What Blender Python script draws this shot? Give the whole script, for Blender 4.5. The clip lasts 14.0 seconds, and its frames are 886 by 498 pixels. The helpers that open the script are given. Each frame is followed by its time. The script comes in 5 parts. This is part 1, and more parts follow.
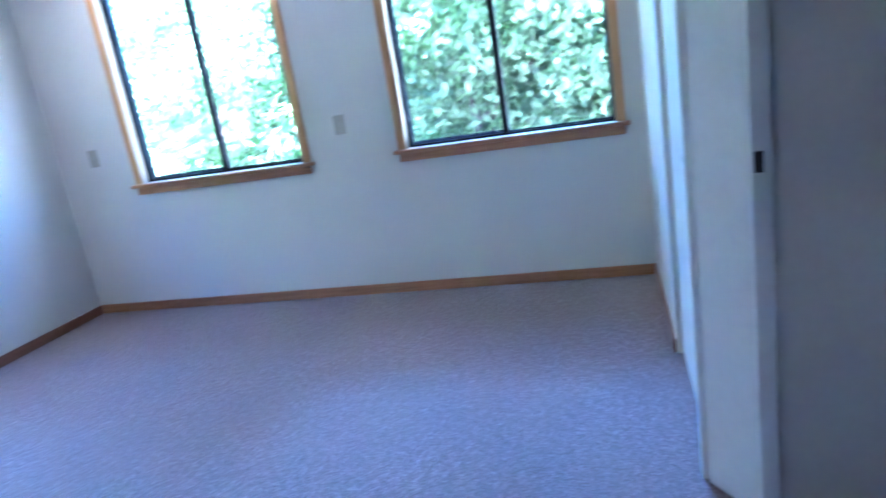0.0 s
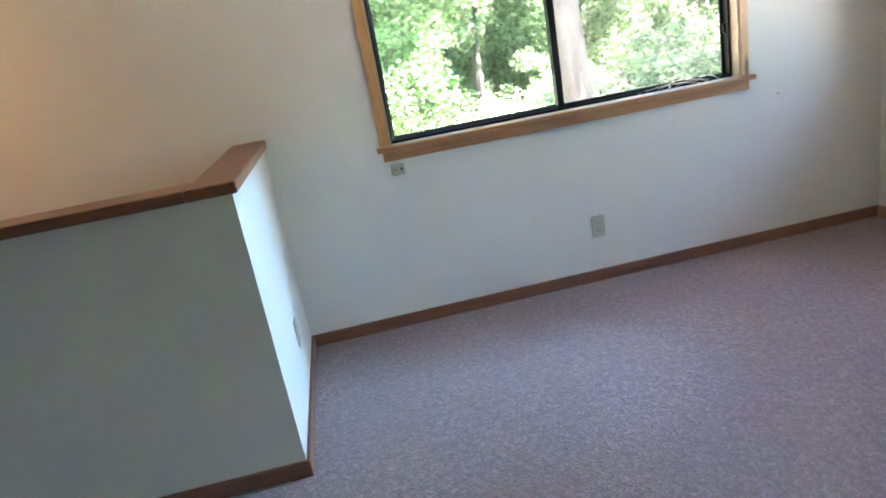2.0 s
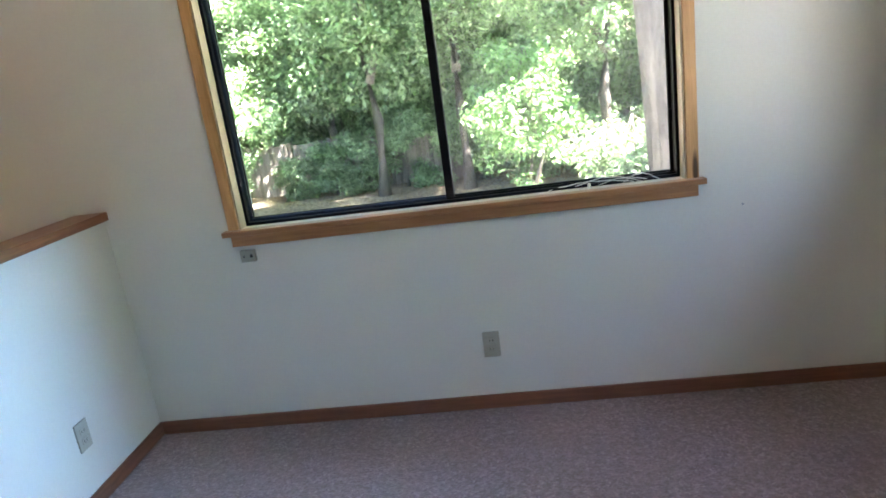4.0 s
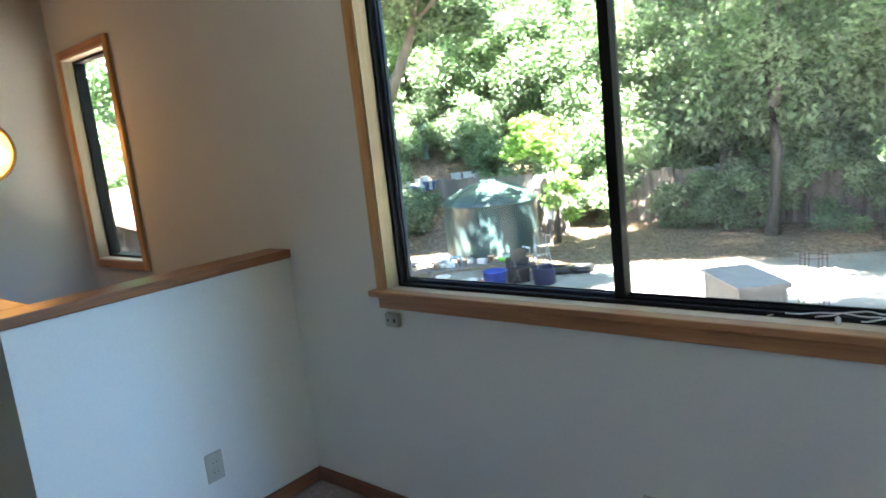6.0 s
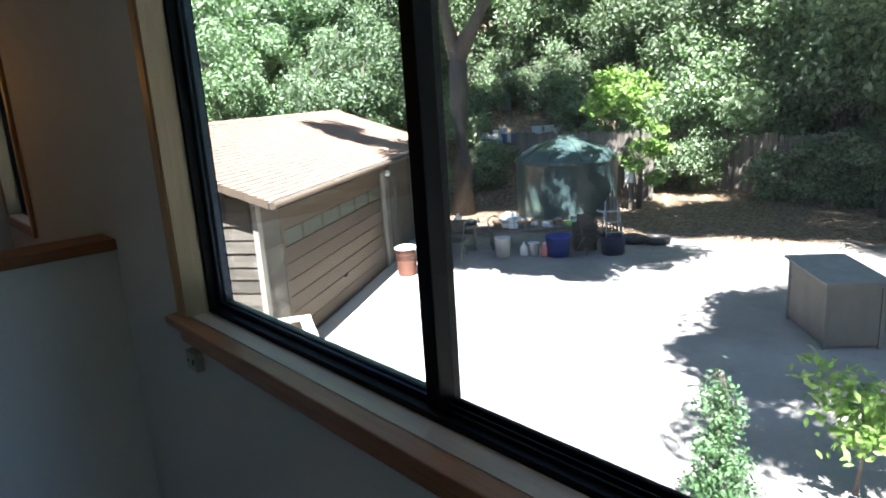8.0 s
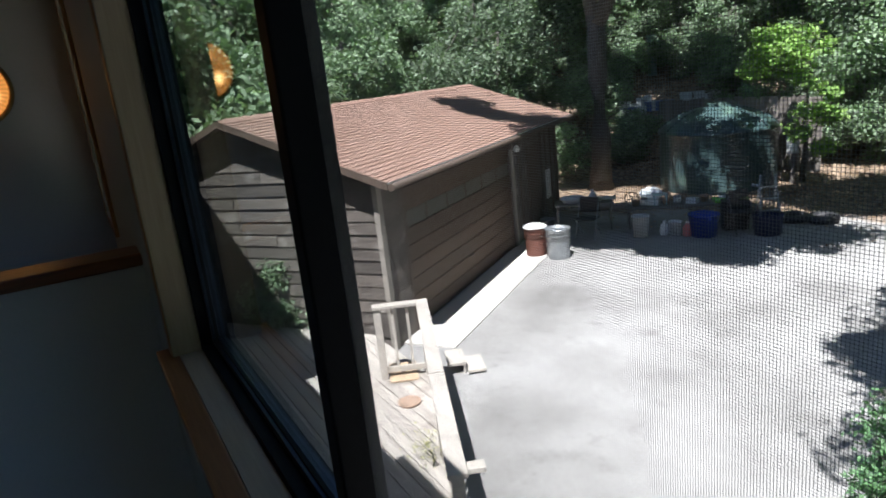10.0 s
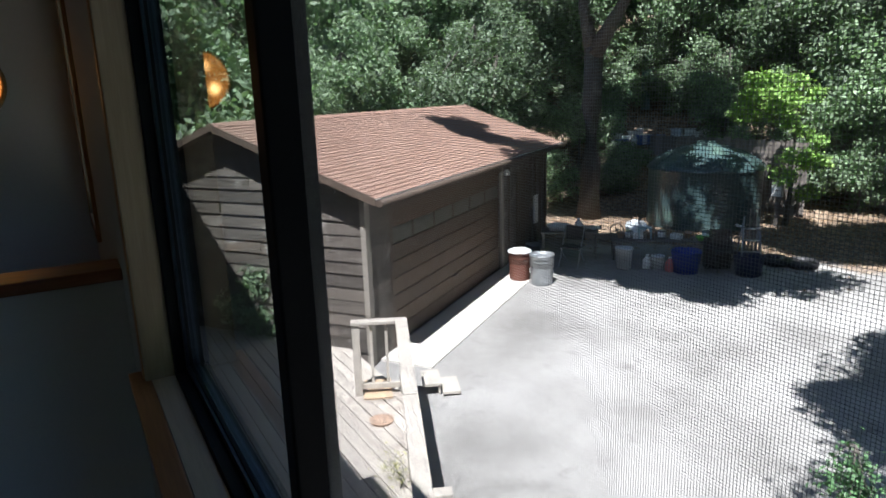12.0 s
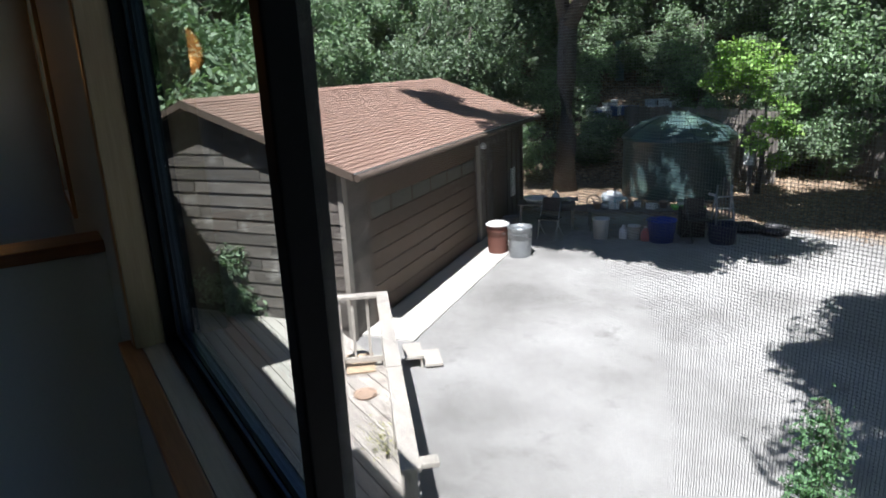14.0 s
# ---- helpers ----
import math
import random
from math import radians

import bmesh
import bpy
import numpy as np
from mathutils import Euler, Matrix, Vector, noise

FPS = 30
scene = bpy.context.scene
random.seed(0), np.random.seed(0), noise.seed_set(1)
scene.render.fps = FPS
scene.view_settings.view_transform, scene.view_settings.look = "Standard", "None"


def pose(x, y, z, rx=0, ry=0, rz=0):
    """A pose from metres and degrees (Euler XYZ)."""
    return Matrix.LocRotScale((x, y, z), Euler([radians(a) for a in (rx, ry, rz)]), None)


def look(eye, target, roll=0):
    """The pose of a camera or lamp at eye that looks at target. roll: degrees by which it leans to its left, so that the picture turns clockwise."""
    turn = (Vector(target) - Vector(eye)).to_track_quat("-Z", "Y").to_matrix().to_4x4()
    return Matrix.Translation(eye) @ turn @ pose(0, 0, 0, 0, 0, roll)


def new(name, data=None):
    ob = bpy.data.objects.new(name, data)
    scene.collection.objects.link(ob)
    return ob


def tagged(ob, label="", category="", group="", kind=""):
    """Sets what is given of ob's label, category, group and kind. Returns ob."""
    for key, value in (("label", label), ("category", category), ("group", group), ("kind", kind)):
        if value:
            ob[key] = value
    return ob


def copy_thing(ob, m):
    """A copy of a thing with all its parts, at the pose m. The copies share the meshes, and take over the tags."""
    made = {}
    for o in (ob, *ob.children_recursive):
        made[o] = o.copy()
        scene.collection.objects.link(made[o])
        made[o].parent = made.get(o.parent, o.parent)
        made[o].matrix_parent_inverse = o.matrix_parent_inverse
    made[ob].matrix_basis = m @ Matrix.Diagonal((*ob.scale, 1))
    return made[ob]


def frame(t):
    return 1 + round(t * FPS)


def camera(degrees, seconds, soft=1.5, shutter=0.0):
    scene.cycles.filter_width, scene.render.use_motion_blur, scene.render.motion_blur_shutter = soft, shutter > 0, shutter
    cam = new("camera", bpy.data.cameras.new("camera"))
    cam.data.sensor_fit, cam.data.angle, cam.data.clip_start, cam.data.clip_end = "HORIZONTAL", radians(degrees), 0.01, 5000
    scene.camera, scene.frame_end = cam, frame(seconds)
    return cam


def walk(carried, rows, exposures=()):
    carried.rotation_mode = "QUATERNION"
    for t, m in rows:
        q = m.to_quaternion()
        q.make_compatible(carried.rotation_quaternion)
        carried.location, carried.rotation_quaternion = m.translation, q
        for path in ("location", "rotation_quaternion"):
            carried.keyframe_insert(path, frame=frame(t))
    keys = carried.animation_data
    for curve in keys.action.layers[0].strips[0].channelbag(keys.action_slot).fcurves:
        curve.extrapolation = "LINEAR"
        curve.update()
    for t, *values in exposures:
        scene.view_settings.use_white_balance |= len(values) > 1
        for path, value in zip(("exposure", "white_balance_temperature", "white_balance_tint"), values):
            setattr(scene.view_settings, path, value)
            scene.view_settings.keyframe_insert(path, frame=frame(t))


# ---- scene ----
cam = camera(68.6, 14.0, soft=1.7, shutter=0.2)
PATH = [
    (0, (-3.705, -3.639, 1.268), (-1.842, -3.118, 0.76), -9.1),
    (0.5, (-3.73, -3.436, 1.375), (-2.254, -2.238, 0.753), -9.8),
    (1, (-3.446, -3.31, 1.37), (-2.338, -1.775, 0.726), -9.4),
    (1.5, (-3.106, -3.277, 1.329), (-2.328, -1.542, 0.71), -9.8),
    (2, (-2.884, -3.12, 1.355), (-2.646, -1.227, 0.754), -10.3),
    (2.5, (-2.597, -2.923, 1.39), (-2.486, -1.017, 0.796), -7.4),
    (2.7, (-2.492, -2.86, 1.391), (-2.415, -0.943, 0.828), -8.2),
    (4.8, (-1.158, -2.308, 1.48), (-1.709, -0.452, 0.977), -6.2),
    (5, (-1.143, -2.202, 1.467), (-1.815, -0.388, 0.96), -6.4),
    (5.5, (-1.094, -1.929, 1.487), (-2.103, -0.258, 1.05), -6.8),
    (6, (-0.951, -1.684, 1.457), (-2.221, -0.175, 1.126), -6.2),
    (6.5, (-0.923, -1.379, 1.433), (-2.385, -0.059, 1.088), -6.4),
    (7, (-0.943, -1.04, 1.449), (-2.375, 0.289, 1.018), -4.7),
    (7.2, (-0.925, -0.922, 1.465), (-2.364, 0.394, 1.021), -4.0),
    (9.3, (-1.133, -0.237, 1.417), (-2.665, 0.952, 0.929), -6.0),
    (9.5, (-1.119, -0.19, 1.441), (-2.709, 0.914, 0.941), -6.2),
    (10, (-1.132, -0.116, 1.473), (-2.832, 0.807, 0.966), -6.3),
    (10.5, (-1.132, -0.103, 1.483), (-2.915, 0.646, 0.974), -4.3),
    (11, (-1.163, -0.081, 1.539), (-2.884, 0.826, 1.076), -1.1),
    (11.5, (-1.108, -0.104, 1.56), (-2.809, 0.848, 1.115), -1.1),
    (12, (-1.126, -0.106, 1.54), (-2.811, 0.866, 1.075), -1.8),
    (12.5, (-1.123, -0.106, 1.541), (-2.781, 0.896, 1.043), -2.3),
    (13, (-1.146, -0.095, 1.527), (-2.788, 0.923, 1.009), -2.4),
    (13.5, (-1.122, -0.094, 1.518), (-2.785, 0.885, 0.992), -2.8),
    (14, (-1.127, -0.139, 1.509), (-2.761, 0.881, 0.97), -2.6),
]
EXPOSURES = [
    (0.0, 6.62, 4350, 17), (0.5, 6.18, 5050, 17), (1.0, 6.25, 5650, 14), (1.5, 6.32, 6500, 15), (2.7, 6.2, 6550, 13),
    (4.8, 5.5, 6500, 14), (6.4, 4.87, 6350, 13), (7.2, 4.3, 6200, 13), (9.3, 1.43, 5780, 12), (14.0, 1.43, 5780, 12),
]
walk(cam, [(t, look(eye, target, roll)) for t, eye, target, roll in PATH], EXPOSURES)

# ---- world and sun ----
SUN_WAY = Vector((0.31, -0.34, 0.89)).normalized()
world = bpy.data.worlds.new("sky")
scene.world = world
world.use_nodes = True
wn = world.node_tree.nodes
sky = wn.new("ShaderNodeTexSky")
sky.sky_type = "NISHITA"
sky.sun_disc = False
sky.sun_elevation = math.asin(SUN_WAY.z)
sky.sun_rotation = math.atan2(SUN_WAY.x, SUN_WAY.y)
sky.air_density, sky.dust_density = 0.8, 0.4
world.node_tree.links.new(sky.outputs[0], wn["Background"].inputs[0])
wn["Background"].inputs[1].default_value = 0.05
sun = new("sun", bpy.data.lights.new("sun", "SUN"))
sun.data.energy, sun.data.angle, sun.data.color = 5.0, radians(0.53), (1.0, 0.95, 0.86)
sun.matrix_world = look(SUN_WAY * 60, (0, 0, 0))


def sky_lamp(eye, target, w, h, watts, color=(0.72, 0.86, 1.0), spread=180):
    """Unseen area lamp added outside a window, standing in for sky light that falls in."""
    ob = new("sky_light", bpy.data.lights.new("sky_light", "AREA"))
    ob.data.shape, ob.data.size, ob.data.size_y, ob.data.energy, ob.data.color = "RECTANGLE", w, h, watts, color
    ob.data.spread = radians(spread)
    ob.matrix_world = look(eye, target)


sky_lamp((-1.75, 0.42, 2.42), (-1.9, -1.6, 0.3), 1.7, 0.5, 0.01)
sky_lamp((2.8, -0.84, 2.45), (-3.2, -0.72, 0.62), 0.5, 0.5, 0.42, (0.30, 0.57, 1.0), 40)
sky_lamp((2.8, -3.0, 3.1), (-3.2, -3.0, 0.4), 0.6, 0.6, 0.42, (0.30, 0.57, 1.0), 45)



# ---- materials ----
def nodes_of(name):
    m = bpy.data.materials.new(name)
    m.use_nodes = True
    t = m.node_tree
    return m, t, t.nodes["Principled BSDF"]


def link(t, a, b):
    t.links.new(a, b)


def position(t, scale=(1, 1, 1), local=False):
    src = t.nodes.new("ShaderNodeTexCoord").outputs["Object"] if local else t.nodes.new("ShaderNodeNewGeometry").outputs["Position"]
    mp = t.nodes.new("ShaderNodeMapping")
    mp.inputs["Scale"].default_value = scale
    link(t, src, mp.inputs["Vector"])
    return mp.outputs[0]


def noise_of(t, vec, scale, detail=4, rough=0.55):
    n = t.nodes.new("ShaderNodeTexNoise")
    n.inputs["Scale"].default_value, n.inputs["Detail"].default_value, n.inputs["Roughness"].default_value = scale, detail, rough
    link(t, vec, n.inputs["Vector"])
    return n.outputs["Fac"]


def ramp(t, fac, stops):
    r = t.nodes.new("ShaderNodeValToRGB")
    e = r.color_ramp.elements
    while len(e) < len(stops):
        e.new(0.5)
    for el, (p, c) in zip(e, stops):
        el.position, el.color = p, (*c, 1) if len(c) == 3 else c
    link(t, fac, r.inputs[0])
    return r.outputs[0]


def mix(t, fac, a, b, mode="MIX"):
    m = t.nodes.new("ShaderNodeMix")
    m.data_type, m.blend_type = "RGBA", mode
    for sock, v in ((m.inputs[0], fac), (m.inputs[6], a), (m.inputs[7], b)):
        if isinstance(v, (int, float)):
            sock.default_value = v
        elif isinstance(v, tuple):
            sock.default_value = (*v, 1)
        else:
            link(t, v, sock)
    return m.outputs[2]


def bump(t, p, height, strength, dist):
    b = t.nodes.new("ShaderNodeBump")
    b.inputs["Strength"].default_value, b.inputs["Distance"].default_value = strength, dist
    link(t, height, b.inputs["Height"])
    link(t, b.outputs[0], p.inputs["Normal"])


def surface(name, dark, light, scale=3.0, rough=0.6, metal=0.0, fine=60.0, relief=0.2, depth=0.002, stretch=(1, 1, 1), local=False,
            vary=0.0, stain=None, stain_scale=1.0, stain_from=0.55, spec=0.5):
    """A material that varies at two scales, with fine relief; vary: how far each piece differs."""
    m, t, p = nodes_of(name)
    v = position(t, stretch, local)
    big = noise_of(t, v, scale, 3)
    small = noise_of(t, v, fine, 5, 0.65)
    both = t.nodes.new("ShaderNodeMath")
    both.operation = "MULTIPLY_ADD"
    link(t, small, both.inputs[0])
    both.inputs[1].default_value = 0.55
    half = t.nodes.new("ShaderNodeMath")
    half.operation = "MULTIPLY"
    link(t, big, half.inputs[0])
    half.inputs[1].default_value = 0.45
    link(t, half.outputs[0], both.inputs[2])
    c = ramp(t, both.outputs[0], [(0.3, dark), (0.7, light)])
    if stain:
        s = noise_of(t, position(t, (1, 1, 1), local), stain_scale, 5, 0.6)
        c = mix(t, ramp(t, s, [(stain_from, (0, 0, 0)), (stain_from + 0.14, (1, 1, 1))]), c, stain)
    if vary:
        info = t.nodes.new("ShaderNodeObjectInfo")
        hsv = t.nodes.new("ShaderNodeHueSaturation")
        rng = t.nodes.new("ShaderNodeMapRange")
        link(t, info.outputs["Random"], rng.inputs[0])
        rng.inputs[3].default_value, rng.inputs[4].default_value = 1 - vary, 1 + vary
        link(t, rng.outputs[0], hsv.inputs["Value"])
        link(t, c, hsv.inputs["Color"])
        c = hsv.outputs[0]
    link(t, c, p.inputs["Base Color"])
    p.inputs["Roughness"].default_value, p.inputs["Metallic"].default_value = rough, metal
    p.inputs["Specular IOR Level"].default_value = spec
    if relief:
        bump(t, p, small, relief, depth)
    return m


def leaf_material(name, dark, light, through_light):
    m, t, p = nodes_of(name)
    g = t.nodes.new("ShaderNodeNewGeometry")
    c = ramp(t, g.outputs["Random Per Island"], [(0.0, dark), (0.6, light), (1.0, tuple(min(1, k * 1.35) for k in light))])
    c = mix(t, ramp(t, noise_of(t, position(t), 0.8, 2), [(0.35, (0, 0, 0)), (0.65, (1, 1, 1))]), c, mix(t, 0.5, c, dark))
    link(t, c, p.inputs["Base Color"])
    p.inputs["Roughness"].default_value = 0.48
    p.inputs["Specular IOR Level"].default_value = 0.35
    tr = t.nodes.new("ShaderNodeBsdfTranslucent")
    link(t, mix(t, 1.0, c, through_light, "MULTIPLY"), tr.inputs[0])
    ms = t.nodes.new("ShaderNodeMixShader")
    ms.inputs[0].default_value = 0.36
    link(t, p.outputs[0], ms.inputs[1])
    link(t, tr.outputs[0], ms.inputs[2])
    link(t, ms.outputs[0], t.nodes["Material Output"].inputs[0])
    return m


def glass_material(name):
    m, t, p = nodes_of(name)
    clear, gloss, ms, lw = (t.nodes.new("ShaderNode" + k) for k in ("BsdfTransparent", "BsdfGlossy", "MixShader", "LayerWeight"))
    clear.inputs[0].default_value = (0.91, 0.94, 0.93, 1)
    gloss.inputs["Roughness"].default_value = 0.0
    lw.inputs[0].default_value = 0.5
    pw = t.nodes.new("ShaderNodeMath")
    pw.operation = "POWER"
    link(t, lw.outputs["Facing"], pw.inputs[0])
    pw.inputs[1].default_value = 5.0
    mr = t.nodes.new("ShaderNodeMapRange")
    link(t, pw.outputs[0], mr.inputs[0])
    mr.inputs[3].default_value, mr.inputs[4].default_value = 0.04, 1.0
    link(t, mr.outputs[0], ms.inputs[0])
    link(t, clear.outputs[0], ms.inputs[1])
    link(t, gloss.outputs[0], ms.inputs[2])
    link(t, ms.outputs[0], t.nodes["Material Output"].inputs[0])
    return m


def carpet_material():
    m, t, p = nodes_of("carpet")
    v = position(t)
    tuft = t.nodes.new("ShaderNodeTexVoronoi")
    tuft.inputs["Scale"].default_value = 125
    link(t, v, tuft.inputs["Vector"])
    sep = t.nodes.new("ShaderNodeSeparateColor")
    link(t, tuft.outputs["Color"], sep.inputs[0])
    c = ramp(t, sep.outputs[0], [(0.0, (0.145, 0.092, 0.093)), (0.35, (0.215, 0.146, 0.146)), (0.8, (0.275, 0.195, 0.196)), (1.0, (0.335, 0.248, 0.248))])
    clump = noise_of(t, v, 34, 3, 0.6)
    c = mix(t, ramp(t, clump, [(0.38, (0.55, 0.55, 0.55)), (0.56, (0, 0, 0))]), c, (0.135, 0.09, 0.08))
    worn = noise_of(t, v, 1.6, 5, 0.65)
    c = mix(t, ramp(t, worn, [(0.35, (0, 0, 0)), (0.7, (0.55, 0.55, 0.55))]), c, (0.18, 0.125, 0.11))
    link(t, c, p.inputs["Base Color"])
    p.inputs["Roughness"].default_value = 0.95
    p.inputs["Sheen Weight"].default_value = 0.3
    h = mix(t, 0.6, tuft.outputs["Distance"], noise_of(t, v, 40, 3))
    bump(t, p, h, 0.7, 0.006)
    return m


def wood_trim(name, dark, light, axis, knots=True):
    """Clear-finished softwood with grain along an axis and dark knots."""
    m, t, p = nodes_of(name)
    k = [26, 26, 26]
    k[axis] = 1.3
    v = position(t, tuple(k))
    g = noise_of(t, v, 2.2, 6, 0.6)
    fine = noise_of(t, v, 9, 4, 0.7)
    c = ramp(t, mix(t, 0.4, g, fine), [(0.32, dark), (0.66, light)])
    if knots:
        kn = t.nodes.new("ShaderNodeTexVoronoi")
        kv = [9, 9, 9]
        kv[axis] = 1.45
        kn.inputs["Scale"].default_value = 1.0
        link(t, position(t, tuple(kv)), kn.inputs["Vector"])
        c = mix(t, ramp(t, kn.outputs["Distance"], [(0.07, (1, 1, 1)), (0.13, (0, 0, 0))]), c, tuple(q * 0.25 for q in dark))
    link(t, c, p.inputs["Base Color"])
    p.inputs["Roughness"].default_value = 0.38
    bump(t, p, fine, 0.12, 0.001)
    return m


WALL = surface("wall_paint", (0.585, 0.56, 0.515), (0.645, 0.62, 0.57), 1.2, 0.75, fine=90, relief=0.25, depth=0.0015)
CEIL = surface("ceiling_paint", (0.60, 0.58, 0.54), (0.67, 0.65, 0.61), 2.0, 0.85, fine=70, relief=0.4, depth=0.003)
DOORPAINT = surface("door_paint", (0.66, 0.65, 0.62), (0.74, 0.73, 0.70), 2.0, 0.45, fine=30, relief=0.06)
CARPET = carpet_material()
TRIM_X = wood_trim("fir_trim_x", (0.25, 0.105, 0.045), (0.45, 0.21, 0.09), 0)
TRIM_Y = wood_trim("fir_trim_y", (0.25, 0.105, 0.045), (0.45, 0.21, 0.09), 1)
TRIM_Z = wood_trim("fir_trim_z", (0.38, 0.18, 0.065), (0.62, 0.34, 0.14), 2)
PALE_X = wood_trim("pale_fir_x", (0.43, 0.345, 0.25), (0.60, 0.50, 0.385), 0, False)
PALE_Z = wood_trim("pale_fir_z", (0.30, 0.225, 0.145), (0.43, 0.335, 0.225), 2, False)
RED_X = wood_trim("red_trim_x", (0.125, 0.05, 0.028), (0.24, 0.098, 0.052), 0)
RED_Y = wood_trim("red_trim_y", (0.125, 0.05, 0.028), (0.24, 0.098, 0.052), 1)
BLACK_ALU = surface("bronze_aluminium", (0.004, 0.005, 0.007), (0.008, 0.009, 0.012), 6, 0.5, 0.0, 120, 0.05, spec=0.15)
SASH_ALU = surface("sash_aluminium", (0.04, 0.055, 0.085), (0.075, 0.10, 0.15), 6, 0.3, 0.7, 120, 0.05)
GLASS = glass_material("window_glass")
WIRE = surface("screen_wire", (0.24, 0.242, 0.246), (0.34, 0.342, 0.346), 30, 0.5, 0.3, 200, 0.0)
PLATE = surface("ivory_plastic", (0.33, 0.305, 0.25), (0.40, 0.37, 0.305), 20, 0.4, fine=200, relief=0.03)
DARKHOLE = surface("slot_black", (0.012, 0.011, 0.010), (0.02, 0.018, 0.016), 20, 0.6, relief=0)
BRASS = surface("aged_brass", (0.20, 0.13, 0.05), (0.35, 0.24, 0.10), 15, 0.35, 0.9, 80, 0.1)
STEEL = surface("dull_steel", (0.10, 0.10, 0.10), (0.20, 0.20, 0.20), 15, 0.4, 0.9, 80, 0.1)
CORD = surface("white_cord", (0.70, 0.69, 0.66), (0.80, 0.79, 0.76), 40, 0.7, relief=0)
SIDING = surface("weathered_siding", (0.06, 0.05, 0.042), (0.155, 0.135, 0.118), 2.5, 0.85, fine=30, relief=0.5, depth=0.006, stretch=(0.6, 0.6, 5), local=False, vary=0.38, stain=(0.30, 0.28, 0.255), stain_scale=3.2, stain_from=0.57)
DOORBROWN = surface("garage_door_brown", (0.06, 0.04, 0.027), (0.125, 0.083, 0.055), 2, 0.7, fine=30, relief=0.3, depth=0.003, stretch=(1, 1, 6), vary=0.2)
TRIMBROWN = surface("dark_brown_trim", (0.07, 0.05, 0.038), (0.13, 0.095, 0.07), 3, 0.75, fine=40, relief=0.3, depth=0.003)
GREYTRIM = surface("grey_trim", (0.20, 0.18, 0.155), (0.36, 0.33, 0.29), 3, 0.8, fine=40, relief=0.4, depth=0.004, stretch=(4, 4, 0.7))
FROST = surface("frosted_pane", (0.075, 0.075, 0.06), (0.125, 0.125, 0.105), 3, 0.35, fine=60, relief=0.05)
DECKWOOD = surface("grey_deck_wood", (0.36, 0.325, 0.285), (0.60, 0.56, 0.50), 2, 0.85, fine=22, relief=0.4, depth=0.004, stretch=(0.5, 8, 8), vary=0.18, stain=(0.20, 0.17, 0.14), stain_scale=1.6, stain_from=0.6)
RAILWOOD = surface("weathered_rail", (0.34, 0.31, 0.27), (0.60, 0.56, 0.50), 2.5, 0.85, fine=30, relief=0.4, depth=0.004, stretch=(1, 4, 4), stain=(0.20, 0.18, 0.15), stain_scale=3, stain_from=0.62)
CONCRETE = surface("pale_concrete", (0.52, 0.50, 0.46), (0.66, 0.64, 0.59), 1.2, 0.85, fine=40, relief=0.2)
BARK = surface("oak_bark", (0.055, 0.048, 0.042), (0.20, 0.18, 0.155), 3.0, 0.95, fine=11, relief=1.0, depth=0.05, stretch=(2.4, 2.4, 0.6), stain=(0.135, 0.14, 0.11), stain_scale=1.2)
LEAF_OAK = leaf_material("oak_leaves", (0.055, 0.082, 0.048), (0.26, 0.335, 0.225), (0.95, 1.2, 0.62))
LEAF_MID = leaf_material("bush_leaves", (0.08, 0.125, 0.068), (0.33, 0.43, 0.28), (0.95, 1.2, 0.62))
LEAF_LIME = leaf_material("lime_leaves", (0.12, 0.23, 0.05), (0.32, 0.47, 0.15), (1.0, 1.15, 0.5))
LEAF_LAUREL = leaf_material("laurel_leaves", (0.075, 0.14, 0.065), (0.24, 0.36, 0.19), (0.95, 1.15, 0.6))
TANKGREEN = surface("green_tank_plastic", (0.03, 0.055, 0.057), (0.058, 0.095, 0.098), 2, 0.34, fine=20, relief=0.05, stain=(0.10, 0.16, 0.13), stain_scale=1.3)
FENCEWOOD = surface("grey_fence_boards", (0.14, 0.12, 0.105), (0.29, 0.26, 0.235), 2, 0.9, fine=24, relief=0.4, depth=0.004, stretch=(6, 6, 0.6), vary=0.3)
PLY = surface("weathered_plywood", (0.14, 0.128, 0.11), (0.26, 0.24, 0.21), 2, 0.8, fine=26, relief=0.2, stretch=(3, 3, 0.6), stain=(0.22, 0.19, 0.15), stain_scale=2.4)
ROOFGREY = surface("grey_roll_roofing", (0.20, 0.20, 0.20), (0.33, 0.33, 0.32), 4, 0.9, fine=120, relief=0.3)
RUST = surface("rusty_red_steel", (0.11, 0.04, 0.03), (0.19, 0.085, 0.06), 5, 0.6, 0.2, 60, 0.3)
GALV = surface("galvanised_steel", (0.25, 0.27, 0.285), (0.43, 0.45, 0.465), 7, 0.42, 0.7, 60, 0.1)
TERRACOTTA = surface("terracotta", (0.34, 0.235, 0.17), (0.46, 0.335, 0.25), 8, 0.85, fine=60, relief=0.2)
COIR = surface("tan_coir", (0.42, 0.30, 0.19), (0.60, 0.46, 0.32), 8, 0.95, fine=120, relief=0.5)
BLUEPL = surface("blue_plastic", (0.025, 0.05, 0.26), (0.04, 0.075, 0.36), 6, 0.4, relief=0.02)
WHITEPL = surface("white_plastic", (0.58, 0.60, 0.60), (0.75, 0.76, 0.75), 6, 0.45, relief=0.03)
PINKPL = surface("faded_red_plastic", (0.50, 0.14, 0.13), (0.62, 0.24, 0.22), 6, 0.5, relief=0.02)
GREENPL = surface("bright_green_plastic", (0.16, 0.50, 0.06), (0.25, 0.62, 0.10), 6, 0.45, relief=0.02)
